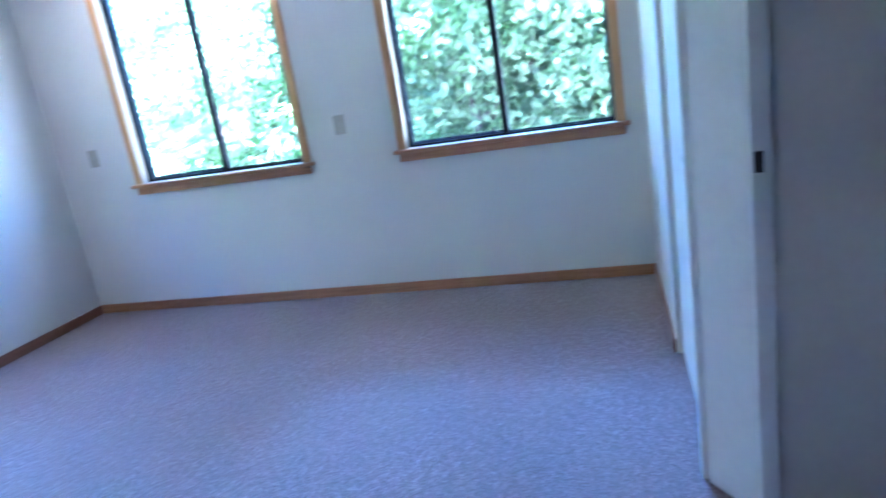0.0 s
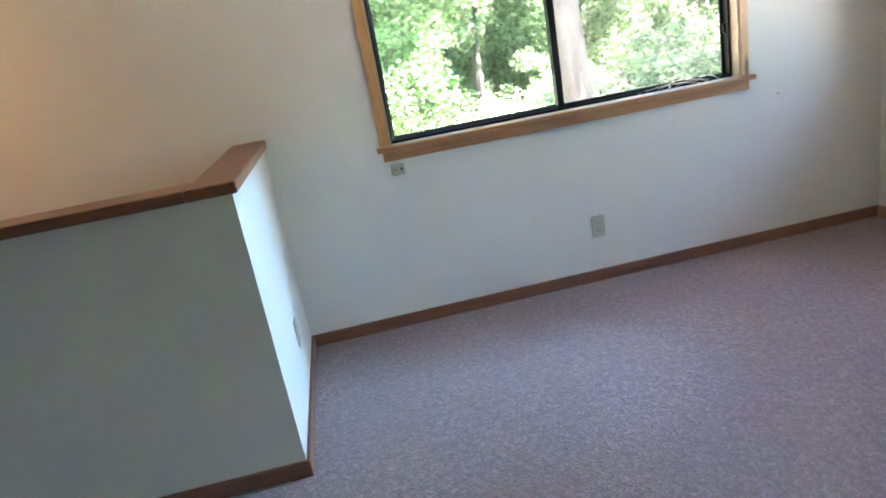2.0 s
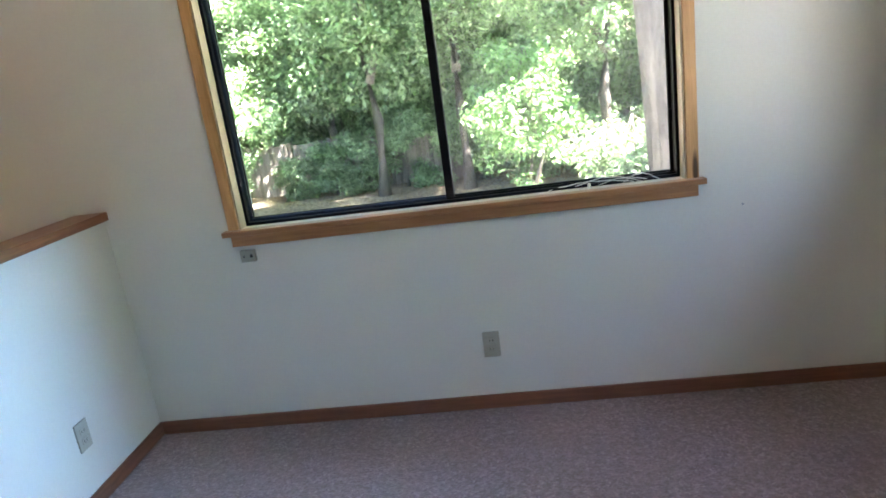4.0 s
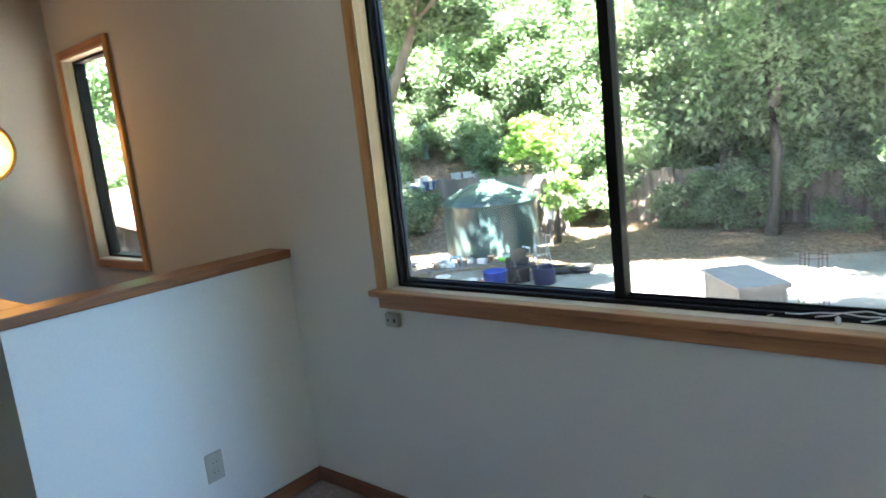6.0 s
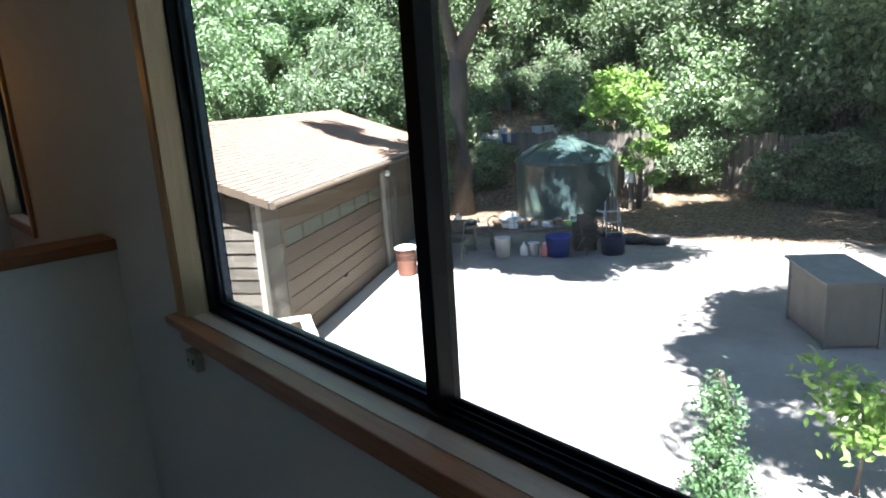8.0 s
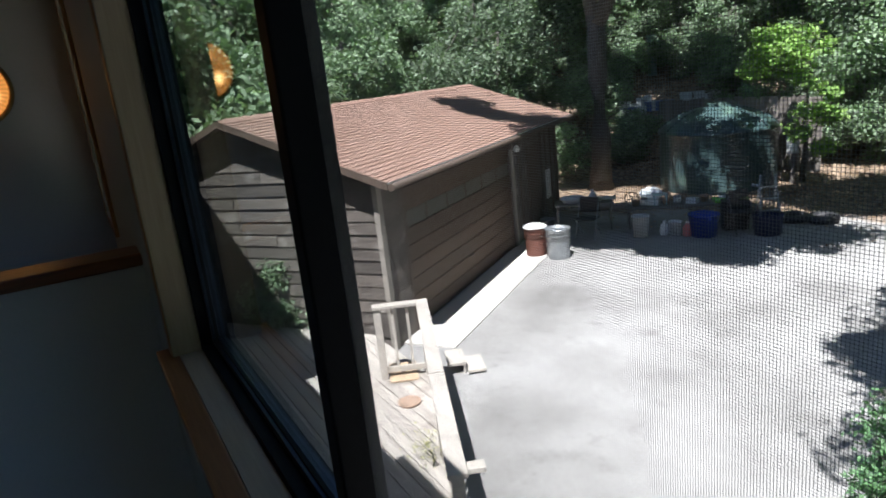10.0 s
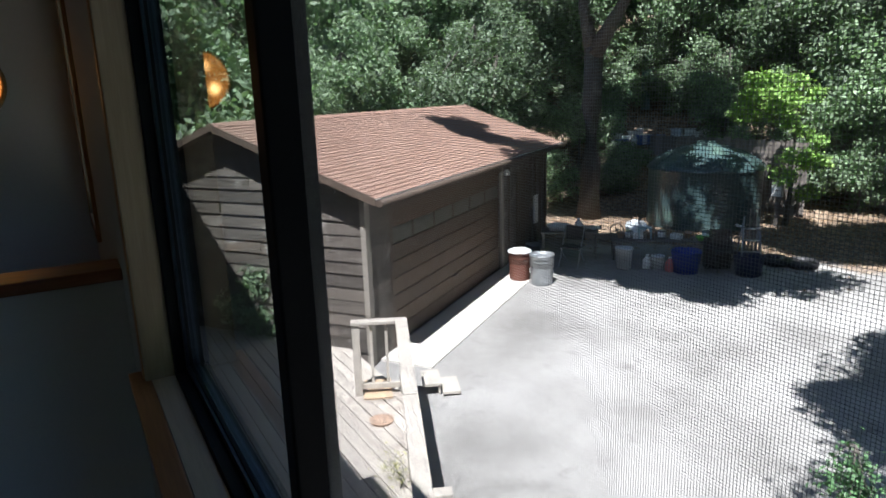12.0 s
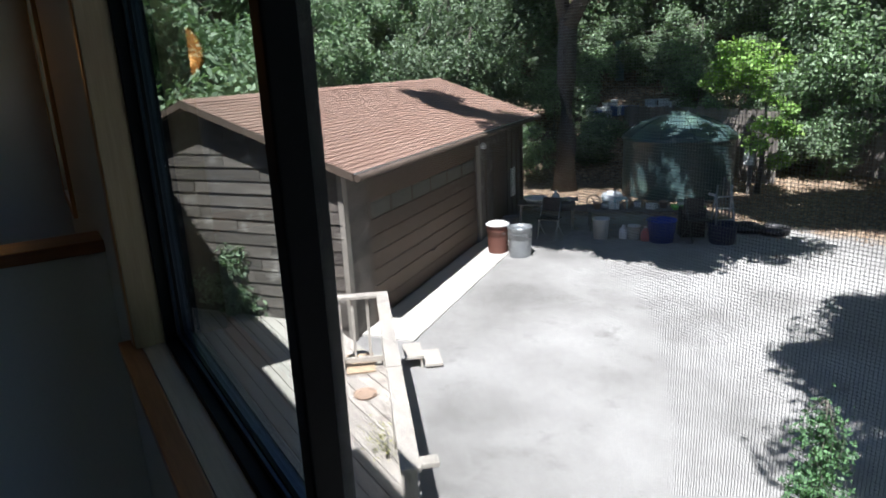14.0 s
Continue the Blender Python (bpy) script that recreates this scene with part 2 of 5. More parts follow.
DARKPL = surface("black_plastic", (0.015, 0.015, 0.017), (0.035, 0.035, 0.038), 6, 0.5, relief=0.05)
TARP = surface("pale_tarpaulin", (0.42, 0.46, 0.48), (0.62, 0.66, 0.68), 3, 0.55, fine=12, relief=0.4, depth=0.02)


# ---- building helpers ----
def mesh_of(name, bm, material):
    me = bpy.data.meshes.new(name)
    bm.normal_update()
    bm.to_mesh(me)
    bm.free()
    me.materials.append(material)
    return me


def part(name, bm, material, parent, label=""):
    ob = new(name, mesh_of(name, bm, material) if isinstance(bm, bmesh.types.BMesh) else bm)
    ob.parent = parent
    return tagged(ob, label)


def thing(name, m, label, category, group="", kind=""):
    ob = new(name)
    ob.matrix_world = m
    ob.empty_display_size = 0.1
    return tagged(ob, label, category, group, kind)


def block(bm, x0, x1, y0, y1, z0, z1, bevel=0.0, m=None):
    """Adds a box, its edges bevelled, to a bmesh."""
    mat4 = Matrix.Translation(((x0 + x1) / 2, (y0 + y1) / 2, (z0 + z1) / 2)) @ Matrix.Diagonal((abs(x1 - x0), abs(y1 - y0), abs(z1 - z0), 1))
    if m is not None:
        mat4 = m @ mat4
    made = bmesh.ops.create_cube(bm, size=1, matrix=mat4)["verts"]
    if bevel:
        edges = list({e for v in made for e in v.link_edges})
        bmesh.ops.bevel(bm, geom=edges, offset=bevel, segments=2, profile=0.6, affect="EDGES")
    return bm


def box(x0, x1, y0, y1, z0, z1, bevel=0.0, m=None):
    return block(bmesh.new(), x0, x1, y0, y1, z0, z1, bevel, m)


def tube(bm, points, radii, sides=8, cap=True):
    """A tapered tube along points."""
    rings = []
    pts = [Vector(p) for p in points]
    for i, p in enumerate(pts):
        way = (pts[min(i + 1, len(pts) - 1)] - pts[max(i - 1, 0)]).normalized()
        q = way.to_track_quat("Z", "Y")
        r = radii[i] if isinstance(radii, (list, tuple)) else radii
        rings.append([bm.verts.new(p + q @ Vector((r * math.cos(a), r * math.sin(a), 0))) for a in (2 * math.pi * k / sides for k in range(sides))])
    for a, b in zip(rings, rings[1:]):
        for k in range(sides):
            f = bm.faces.new((a[k], a[(k + 1) % sides], b[(k + 1) % sides], b[k]))
            f.smooth = True
    if cap:
        bm.faces.new(rings[0][::-1])
        bm.faces.new(rings[-1])
    return bm


def turned(profile, sides=32, cap=False):
    """A turned solid from (radius, height) pairs."""
    bm = bmesh.new()
    rings = [[bm.verts.new((r * math.cos(2 * math.pi * k / sides), r * math.sin(2 * math.pi * k / sides), z)) for k in range(sides)] for r, z in profile]
    for a, b in zip(rings, rings[1:]):
        for k in range(sides):
            bm.faces.new((a[k], a[(k + 1) % sides], b[(k + 1) % sides], b[k])).smooth = True
    if cap:
        bm.faces.new(rings[0][::-1])
        bm.faces.new(rings[-1])
    return bm


def structure(name, bm, material, label, category=""):
    ob = new(name, mesh_of(name, bm, material))
    return tagged(ob, label, category or name.split("_")[0], kind="structure")


def cells(us, zs, holes):
    for u0, u1 in zip(us, us[1:]):
        for z0, z1 in zip(zs, zs[1:]):
            uc, zc = (u0 + u1) / 2, (z0 + z1) / 2
            if not any(h[0] < uc < h[1] and h[2] < zc < h[3] for h in holes):
                yield u0, u1, z0, z1


def wall_with_holes(u0, u1, z0, z1, depth, holes, m):
    """A wall slab in the plane y = 0..depth of m, pierced by holes (u0, u1, z0, z1)."""
    us = sorted({u0, u1, *(h[0] for h in holes), *(h[1] for h in holes)})
    zs = sorted({z0, z1, *(h[2] for h in holes), *(h[3] for h in holes)})
    bm = bmesh.new()
    for a, b, c, d in cells(us, zs, holes):
        block(bm, a, b, 0, depth, c, d, m=m)
    bmesh.ops.remove_doubles(bm, verts=bm.verts, dist=0.0002)
    inner = {}
    for f in bm.faces:
        inner.setdefault(tuple(round(k, 3) for k in f.calc_center_median()), []).append(f)
    bmesh.ops.delete(bm, geom=[f for fs in inner.values() if len(fs) > 1 for f in fs], context="FACES")
    return bm


# ---- the room ----
CEILING, THICK, YARD = 2.62, 0.11, -2.22
EAST = pose(0, 0, 0, 0, 0, -90)
B_OPEN = (-2.66, -0.823, 0.903, 2.115)
N_OPEN = (-5.105, -4.53, 0.955, 2.15)
A1_OPEN, A2_OPEN = (0.62, 1.82, 0.865, 2.115), (2.47, 3.695, 0.865, 2.115)
structure("wall_north", wall_with_holes(-5.4, THICK, YARD, CEILING, THICK, [B_OPEN, N_OPEN], pose(0, 0, 0)), WALL, "warm white painted wall with a wide sliding window", "wall")
structure("wall_east", wall_with_holes(0.0, 6.2, YARD, CEILING, THICK, [A1_OPEN, A2_OPEN], EAST), WALL, "warm white painted wall with two sliding windows", "wall")
structure("wall_west", box(-5.4, -5.25, -6.2, 0, YARD, CEILING), WALL, "warm white painted wall beside the stairwell", "wall")
structure("wall_south", box(-5.25, 0, -6.2, -6.05, YARD, CEILING), WALL, "plain painted wall at the back of the landing", "wall")
structure("floor", block(box(-5.25, 0, -6.05, -1.11, -0.2, 0.0), -3.30, 0, -1.11, 0, -0.2, 0.0), CARPET, "speckled mauve-grey cut pile carpet", "floor")
structure("floor_stairwell", box(-5.25, -3.30, -1.11, 0, YARD, YARD + 0.1), CARPET, "carpeted bottom of the stairwell", "floor")
structure("ceiling", box(-5.4, THICK, -6.2, THICK, CEILING, CEILING + 0.12), CEIL, "plain white textured ceiling", "ceiling")
# East eaves are stretched, out of view, to keep sun off the floor.
roof = bmesh.new()
block(roof, -4.60, 1.1, -7.0, 0.14, CEILING + 0.13, CEILING + 0.33, 0.01)
structure("roof_house", roof, TRIMBROWN, "low roof over the room, short north eaves, long east eaves added for shade", "roof")

# Unseen roofs and walls added west of the room to shade the deck.
structure("roof_link", box(-7.0, -4.602, -7.0, -0.06, CEILING + 0.13, CEILING + 0.33, 0.01), TRIMBROWN, "unseen low roof added to cast the straight shadow edge on the deck", "roof")
structure("roof_wing", box(-12.8, -7.002, -7.0, 0.42, CEILING + 0.13, CEILING + 0.33, 0.01), TRIMBROWN, "unseen low roof added to cast the dark shadow corner on the deck", "roof")
structure("wall_wing", box(-12.4, -7.3, -6.8, -0.35, YARD, CEILING + 0.13), SIDING, "unseen weathered board walls added under the shading roof", "wall")
structure("wall_link", box(-7.298, -5.402, -6.8, -0.4, YARD, CEILING + 0.13), SIDING, "unseen weathered board walls added under the linking shade roof", "wall")

# half-height wall round the stairwell
pony = bmesh.new()
block(pony, -3.35, -3.235, -1.09, 0.0, -0.2, 1.03)
block(pony, -5.25, -3.35, -1.09, -0.975, -0.2, 1.03)
structure("wall_pony", pony, WALL, "white half-height wall round the stairwell", "wall")
cap = thing("wall_cap", pose(0, 0, 0), "reddish stained wood cap on the half wall", "trim", kind="structure")
part("cap_board", box(-3.37, -3.215, -1.11, 0.0, 1.03, 1.068, 0.006), wood_trim("cap_y", (0.145, 0.055, 0.022), (0.30, 0.12, 0.05), 1), cap)
part("cap_board", box(-5.25, -3.372, -1.11, -0.955, 1.03, 1.068, 0.006), wood_trim("cap_x", (0.145, 0.055, 0.022), (0.30, 0.12, 0.05), 0), cap)

# closet block with a door, beside the entry
structure("wall_closet", wall_with_holes(0.0, 1.93, 0.0, CEILING, 0.1, [(1.05, 1.86, -0.1, 2.05)], pose(0, -3.84, 0, 0, 0, 180)), WALL, "white wall with a closet doorway", "wall")
bm = bmesh.new()
ends = [(-1.932, -3.842), (-2.075, -3.945), (-2.075, -4.1), (-1.932, -4.1)]
lo, hi = [bm.verts.new((x, y, 0)) for x, y in ends], [bm.verts.new((x, y, CEILING)) for x, y in ends]
for k in range(4):
    bm.faces.new((lo[k], lo[(k + 1) % 4], hi[(k + 1) % 4], hi[k]))
bmesh.ops.recalc_face_normals(bm, faces=bm.faces)
structure("wall_splay", bm, DOORPAINT, "white splayed panel between closet and entry", "wall")
structure("wall_entry", box(-2.06, -1.96, -6.05, -4.102, 0, CEILING), WALL, "shaded wall beside the entry", "wall")
structure("wall_closet_back", box(-1.958, 0, -4.7, -4.62, 0, CEILING), WALL, "plain wall at the back of the closet", "wall")


def baseboard(name, x0, x1, y0, y1, material):
    return structure(name, box(x0, x1, y0, y1, 0.002, 0.066, 0.004), material, "reddish-brown wood baseboard with knots", "baseboard")


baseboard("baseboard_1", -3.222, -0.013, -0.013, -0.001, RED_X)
baseboard("baseboard_2", -0.013, -0.001, -3.838, -0.001, TRIM_Y)
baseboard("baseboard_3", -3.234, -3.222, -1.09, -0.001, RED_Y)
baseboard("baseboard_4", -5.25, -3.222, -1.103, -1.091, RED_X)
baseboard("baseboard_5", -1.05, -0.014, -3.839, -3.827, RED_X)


# ---- windows ----
def screen_mesh(x0, x1, z0, z1, y, pitch=0.00145, r=0.00011):
    """Woven insect screen: every wire a three-sided rod."""
    verts, faces = [], []

    def rod(a, b, u, v):
        k = len(verts)
        for e in (a, b):
            for c, s in ((1, 0), (-0.5, 0.87), (-0.5, -0.87)):
                verts.append(tuple(e[i] + r * (c * u[i] + s * v[i]) for i in range(3)))
        faces.extend((k + i, k + (i + 1) % 3, k + 3 + (i + 1) % 3, k + 3 + i) for i in range(3))
    for i in range(int((x1 - x0) / pitch)):
        x = x0 + i * pitch
        rod((x, y, z0), (x, y, z1), (1, 0, 0), (0, 1, 0))
    for i in range(int((z1 - z0) / pitch)):
        z = z0 + i * pitch
        rod((x0, y, z), (x1, y, z), (0, 1, 0), (0, 0, 1))
    me = bpy.data.meshes.new("insect_screen")
    me.from_pydata(verts, [], faces)
    me.materials.append(WIRE)
    return me


def slider(name, m, u0, u1, z0, z1, mull, label, stool=True, screen=True, trims=(TRIM_X, TRIM_Z)):
    """A sliding window: wood casing, stool and jambs, slim black frame, one glass pane and one screened half. u0..u1, z0..z1: the opening between the jambs."""
    w = thing(name, m, label, "window", kind="structure")
    tx, tz = trims
    c, gap, front = 0.055, 0.009, 0.048
    part("casing", box(u0 - c, u0 - gap, -0.018, -0.0005, z0 - (0 if stool else c), z1 + c, 0.003), tz, w)
    part("casing", box(u1 + gap, u1 + c, -0.018, -0.0005, z0 - (0 if stool else c), z1 + c, 0.003), tz, w)
    part("casing", box(u0 - gap + 0.001, u1 + gap - 0.001, -0.018, -0.0005, z1 + gap, z1 + c, 0.003), tx, w)
    for a, b in ((u0 - 0.007, u0), (u1, u1 + 0.007)):
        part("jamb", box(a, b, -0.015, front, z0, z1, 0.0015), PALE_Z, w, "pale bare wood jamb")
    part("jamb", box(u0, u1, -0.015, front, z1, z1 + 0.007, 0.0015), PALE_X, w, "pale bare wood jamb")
    if stool:
        st = bmesh.new()
        block(st, u0 - c - 0.022, u1 + c + 0.022, -0.045, -0.001, z0 - 0.024, z0 - 0.0005, 0.004)
        part("stool", st, tx, w)
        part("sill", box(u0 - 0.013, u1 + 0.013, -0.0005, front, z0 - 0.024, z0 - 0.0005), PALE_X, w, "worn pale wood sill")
        part("apron", box(u0 - c + 0.004, u1 + c - 0.004, -0.02, -0.0005, z0 - 0.072, z0 - 0.0245, 0.003), tx, w)
    else:
        part("casing", box(u0 - gap + 0.001, u1 + gap - 0.001, -0.018, -0.0005, z0 - c, z0 - gap, 0.003), tx, w)
        part("sill", box(u0, u1, -0.015, front, z0 - 0.007, z0 - 0.0005), PALE_X, w, "pale wood sill")
    f = 0.012
    fr = bmesh.new()
    block(fr, u0 - 0.014, u0 + f, front + 0.001, 0.112, z0 - 0.02, z1 + 0.014, 0.0015)
    block(fr, u1 - f, u1 + 0.014, front + 0.001, 0.112, z0 - 0.02, z1 + 0.014, 0.0015)
    block(fr, u0 + f, u1 - f, front + 0.001, 0.112, z0 - 0.02, z0 + f, 0.0015)
    block(fr, u0 + f, u1 - f, front + 0.001, 0.112, z1 - f, z1 + 0.014, 0.0015)
    part("frame", fr, BLACK_ALU, w, "black anodised aluminium frame")
    if mull is None:
        part("pane", box(u0 + f, u1 - f, 0.088, 0.092, z0 + f, z1 - f), GLASS, w, "clear glass").visible_shadow = False
        return w
    h = 0.017
    part("mullion", box(mull - h, mull + h, 0.062, 0.112, z0 + f, z1 - f, 0.003), BLACK_ALU, w, "black meeting stile")
    s = 0.013
    a, b = u0 + f, mull - h
    sash = bmesh.new()
    block(sash, a, a + s, 0.072, 0.104, z0 + f, z1 - f, 0.002)
    block(sash, a + s, b, 0.072, 0.104, z0 + f, z0 + f + s, 0.002)
    block(sash, a + s, b, 0.072, 0.104, z1 - f - s, z1 - f, 0.002)
    part("sash", sash, SASH_ALU, w, "bluish aluminium sash")
    bead = bmesh.new()
    block(bead, a + s, a + s + 0.004, 0.079, 0.086, z0 + f + s, z1 - f - s)
    block(bead, a + s + 0.004, b, 0.079, 0.086, z0 + f + s, z0 + f + s + 0.004)
    part("glazing_bead", bead, BLACK_ALU, w, "black rubber glazing bead")
    part("pane", box(a + s, b, 0.0865, 0.0905, z0 + f + s, z1 - f - s), GLASS, w, "clear glass").visible_shadow = False
    a, b = mull + h, u1 - f
    track = bmesh.new()
    for y in (0.064, 0.080):
        block(track, a, b, y, y + 0.003, z0 + f, z0 + f + 0.008)
    part("track", track, BLACK_ALU, w)
    if screen:
        sf = bmesh.new()
        block(sf, b - 0.014, b, 0.092, 0.102, z0 + f, z1 - f, 0.002)
        block(sf, a, b - 0.014, 0.092, 0.102, z0 + f, z0 + f + 0.013, 0.002)
        block(sf, a, b - 0.014, 0.092, 0.102, z1 - f - 0.013, z1 - f, 0.002)
        part("screen_frame", sf, BLACK_ALU, w)
        net = part("insect_screen", screen_mesh(a, b - 0.014, z0 + f + 0.013, z1 - f - 0.013, 0.097), WIRE, w, "fine dark woven insect screen")
        tagged(net, kind="stuff")
        part("latch", box(b - 0.024, b - 0.008, 0.05, 0.066, z0 + 0.22, z0 + 0.27, 0.003), BLACK_ALU, w, "black sash latch")
    else:
        part("pane", box(a, b, 0.070, 0.074, z0 + f, z1 - f), GLASS, w, "clear glass").visible_shadow = False
    return w


slider("window_1", pose(0, 0, 0), -2.645, -0.838, 0.928, 2.10, -1.762, "wide black sliding window with fir casing, half screened")
slider("window_2", EAST, 0.635, 1.805, 0.89, 2.10, 1.22, "black sliding window with fir casing", screen=False, trims=(TRIM_Y, TRIM_Z))
slider("window_3", EAST, 2.485, 3.68, 0.89, 2.10, 3.07, "black sliding window with fir casing", screen=False, trims=(TRIM_Y, TRIM_Z))
slider("window_4", pose(0, 0, 0), -5.09, -4.545, 0.97, 2.135, None, "tall narrow fixed window over the stairs", stool=False)


# ---- small fittings indoors ----
def outlet(m, label):
    o = thing("wall_outlet", m, label, "outlet", "wall outlets")
    part("cover_plate", box(-0.036, 0.036, -0.007, 0, -0.058, 0.058, 0.003), PLATE, o)
    for dz in (-0.02, 0.02):
        r = part("receptacle", box(-0.017, 0.017, -0.009, -0.0072, dz - 0.014, dz + 0.014, 0.002), PLATE, o)
        sl = bmesh.new()
        for dx in (-0.007, 0.007):
            block(sl, dx - 0.001, dx + 0.001, -0.0095, -0.0088, dz - 0.005, dz + 0.005)
        part("slots", sl, DARKHOLE, r)
    return o


def switch(m, label):
    o = thing("light_switch", m, label, "switch", "wall switches")
    part("cover_plate", box(-0.036, 0.036, -0.007, 0, -0.058, 0.058, 0.003), PLATE, o)
    part("toggle", box(-0.005, 0.005, -0.018, -0.0072, -0.004, 0.012, 0.002), PLATE, o)
    return o


outlet(pose(-1.662, 0, 0.303), "ivory wall outlet under the wide window")
outlet(pose(-3.235, -0.494, 0.298, 0, 0, 90), "ivory outlet low on the half wall")
switch(pose(0, -0.299, 1.096, 0, 0, -90), "ivory switch plate near the room corner")
switch(pose(0, -2.09, 1.085, 0, 0, -90), "ivory switch plate between two windows")
jack = thing("phone_jack", pose(-2.639, 0, 0.812), "small ivory phone jack under the window stool", "phone jack")
part("housing", box(-0.032, 0.032, -0.024, 0, -0.026, 0.026, 0.004), PLATE, jack)
part("socket", box(0.012, 0.022, -0.0255, -0.0235, -0.006, 0.008), DARKHOLE, jack, "dark square socket")
part("socket", box(-0.018, -0.012, -0.0255, -0.0235, -0.004, 0.004), DARKHOLE, jack, "dark square socket")
nail = thing("wall_nail", pose(-0.62, 0, 0.80), "small grey nail in the bare wall", "nail")
bm = bmesh.new()
tube(bm, [(0, 0.01, 0), (0, -0.012, 0.003)], 0.002, 6)
tube(bm, [(0, -0.012, 0.003), (0, -0.014, 0.003)], 0.005, 8)
part("shank", bm, GALV, nail)

# window cord lying on the sill
cord = thing("window_cord", pose(-1.2, 0.02, 0.926), "loose white blind cord lying on the window sill", "cord")
rnd = random.Random(5)
for n in range(4):
    pts = []
    x = -0.16 + 0.10 * n
    for i in range(18):
        lift = 0.026 * math.sin(math.pi * i / 17) * (1.2 if n % 2 else 0.7)
        pts.append((x + i * (0.020 - 0.004 * n), 0.026 - 0.03 * (i / 17) * (n % 2) + 0.006 * math.sin(i * 1.1 + n), 0.003 + lift + 0.003 * abs(math.sin(i * 0.9 + n))))
    part("strand", tube(bmesh.new(), pts, 0.0017, 5), CORD, cord)
part("tassel", turned([(0.002, 0.0), (0.007, 0.004), (0.006, 0.02), (0.002, 0.024)], 10, True), WHITEPL, cord, "white plastic tassel")


# ceiling-style lamp mounted on the stairwell wall
def dome_material():
    m, t, p = nodes_of("amber_ribbed_glass")
    tc = t.nodes.new("ShaderNodeTexCoord")
    glow = None
    for k in range(3):
        a = math.radians(68 + 120 * k)
        d = t.nodes.new("ShaderNodeVectorMath")
        d.operation = "DISTANCE"
        link(t, tc.outputs["Object"], d.inputs[0])
        d.inputs[1].default_value = (0.075 * math.cos(a), 0.075 * math.sin(a), 0.05)
        g = t.nodes.new("ShaderNodeMapRange")
        g.interpolation_type = "SMOOTHERSTEP"
        link(t, d.outputs["Value"], g.inputs[0])
        g.inputs[1].default_value, g.inputs[2].default_value, g.inputs[3].default_value, g.inputs[4].default_value = 0.005, 0.074, 1.0, 0.0
        if glow is None:
            glow = g.outputs[0]
        else:
            s2 = t.nodes.new("ShaderNodeMath")
            s2.operation = "ADD"
            link(t, glow, s2.inputs[0])
            link(t, g.outputs[0], s2.inputs[1])
            glow = s2.outputs[0]
    link(t, ramp(t, glow, [(0.0, (0.60, 0.22, 0.04)), (0.4, (1.0, 0.52, 0.15)), (1.0, (1.0, 0.82, 0.44))]), p.inputs["Emission Color"])
    st = t.nodes.new("ShaderNodeMapRange")
    link(t, glow, st.inputs[0])
    st.inputs[3].default_value, st.inputs[4].default_value = LAMP_LOW, LAMP_HIGH
    # fine ribs pressed into the glass, running out from the middle
    xyz = t.nodes.new("ShaderNodeSeparateXYZ")
    link(t, tc.outputs["Object"], xyz.inputs[0])
    turn, many, wave, rib, out = (t.nodes.new("ShaderNodeMath") for _ in range(5))
    turn.operation, many.operation, wave.operation, rib.operation, out.operation = "ARCTAN2", "MULTIPLY", "SINE", "MULTIPLY_ADD", "MULTIPLY"
    link(t, xyz.outputs[1], turn.inputs[0])
    link(t, xyz.outputs[0], turn.inputs[1])
    link(t, turn.outputs[0], many.inputs[0])
    many.inputs[1].default_value = 44.0
    link(t, many.outputs[0], wave.inputs[0])
    link(t, wave.outputs[0], rib.inputs[0])
    rib.inputs[1].default_value, rib.inputs[2].default_value = 0.22, 0.85
    link(t, rib.outputs[0], out.inputs[0])
    link(t, st.outputs[0], out.inputs[1])
    link(t, out.outputs[0], p.inputs["Emission Strength"])
    p.inputs["Base Color"].default_value = (0.45, 0.22, 0.06, 1)
    p.inputs["Roughness"].default_value = 0.2
    return m


LAMP_LOW, LAMP_HIGH = 0.55, 3.5
lamp = thing("wall_lamp", Matrix.Translation((-5.25, -0.48, 1.66)) @ pose(0, 0, 0, 0, 90, 0), "lit round amber glass lamp with a bronze rim on the wall", "lamp")
part("base", turned([(0.0, 0.0), (0.165, 0.0), (0.17, 0.012), (0.165, 0.02)], 40), BRASS, lamp, "dark bronze back plate")
rim = bmesh.new()
tube(rim, [(0.172 * math.cos(a), 0.172 * math.sin(a), 0.026) for a in (2 * math.pi * k / 48 for k in range(49))], 0.014, 10, False)
part("rim", rim, BRASS, lamp, "dark bronze rim")
dome = bmesh.new()
rings = []
for i in range(13):
    f = i / 12
    r0 = 0.162 * math.cos(f * math.pi / 2 * 0.97)
    rings.append([dome.verts.new((r0 * (1 + 0.012 * math.cos(k * 15)) * math.cos(2 * math.pi * k / 90), r0 * (1 + 0.012 * math.cos(k * 15)) * math.sin(2 * math.pi * k / 90), 0.03 + 0.065 * math.sin(f * math.pi / 2) + 0.0015 * math.cos(i * 2.4))) for k in range(90)])
for a, b in zip(rings, rings[1:]):
    for k in range(90):
        dome.faces.new((a[k], a[(k + 1) % 90], b[(k + 1) % 90], b[k])).smooth = True
part("glass_dome", dome, dome_material(), lamp, "ribbed amber glass dome, glowing")
part("finial", turned([(0.002, 0.09), (0.013, 0.094), (0.013, 0.102), (0.006, 0.108), (0.009, 0.114), (0.001, 0.12)], 16), BRASS, lamp, "small bronze finial")

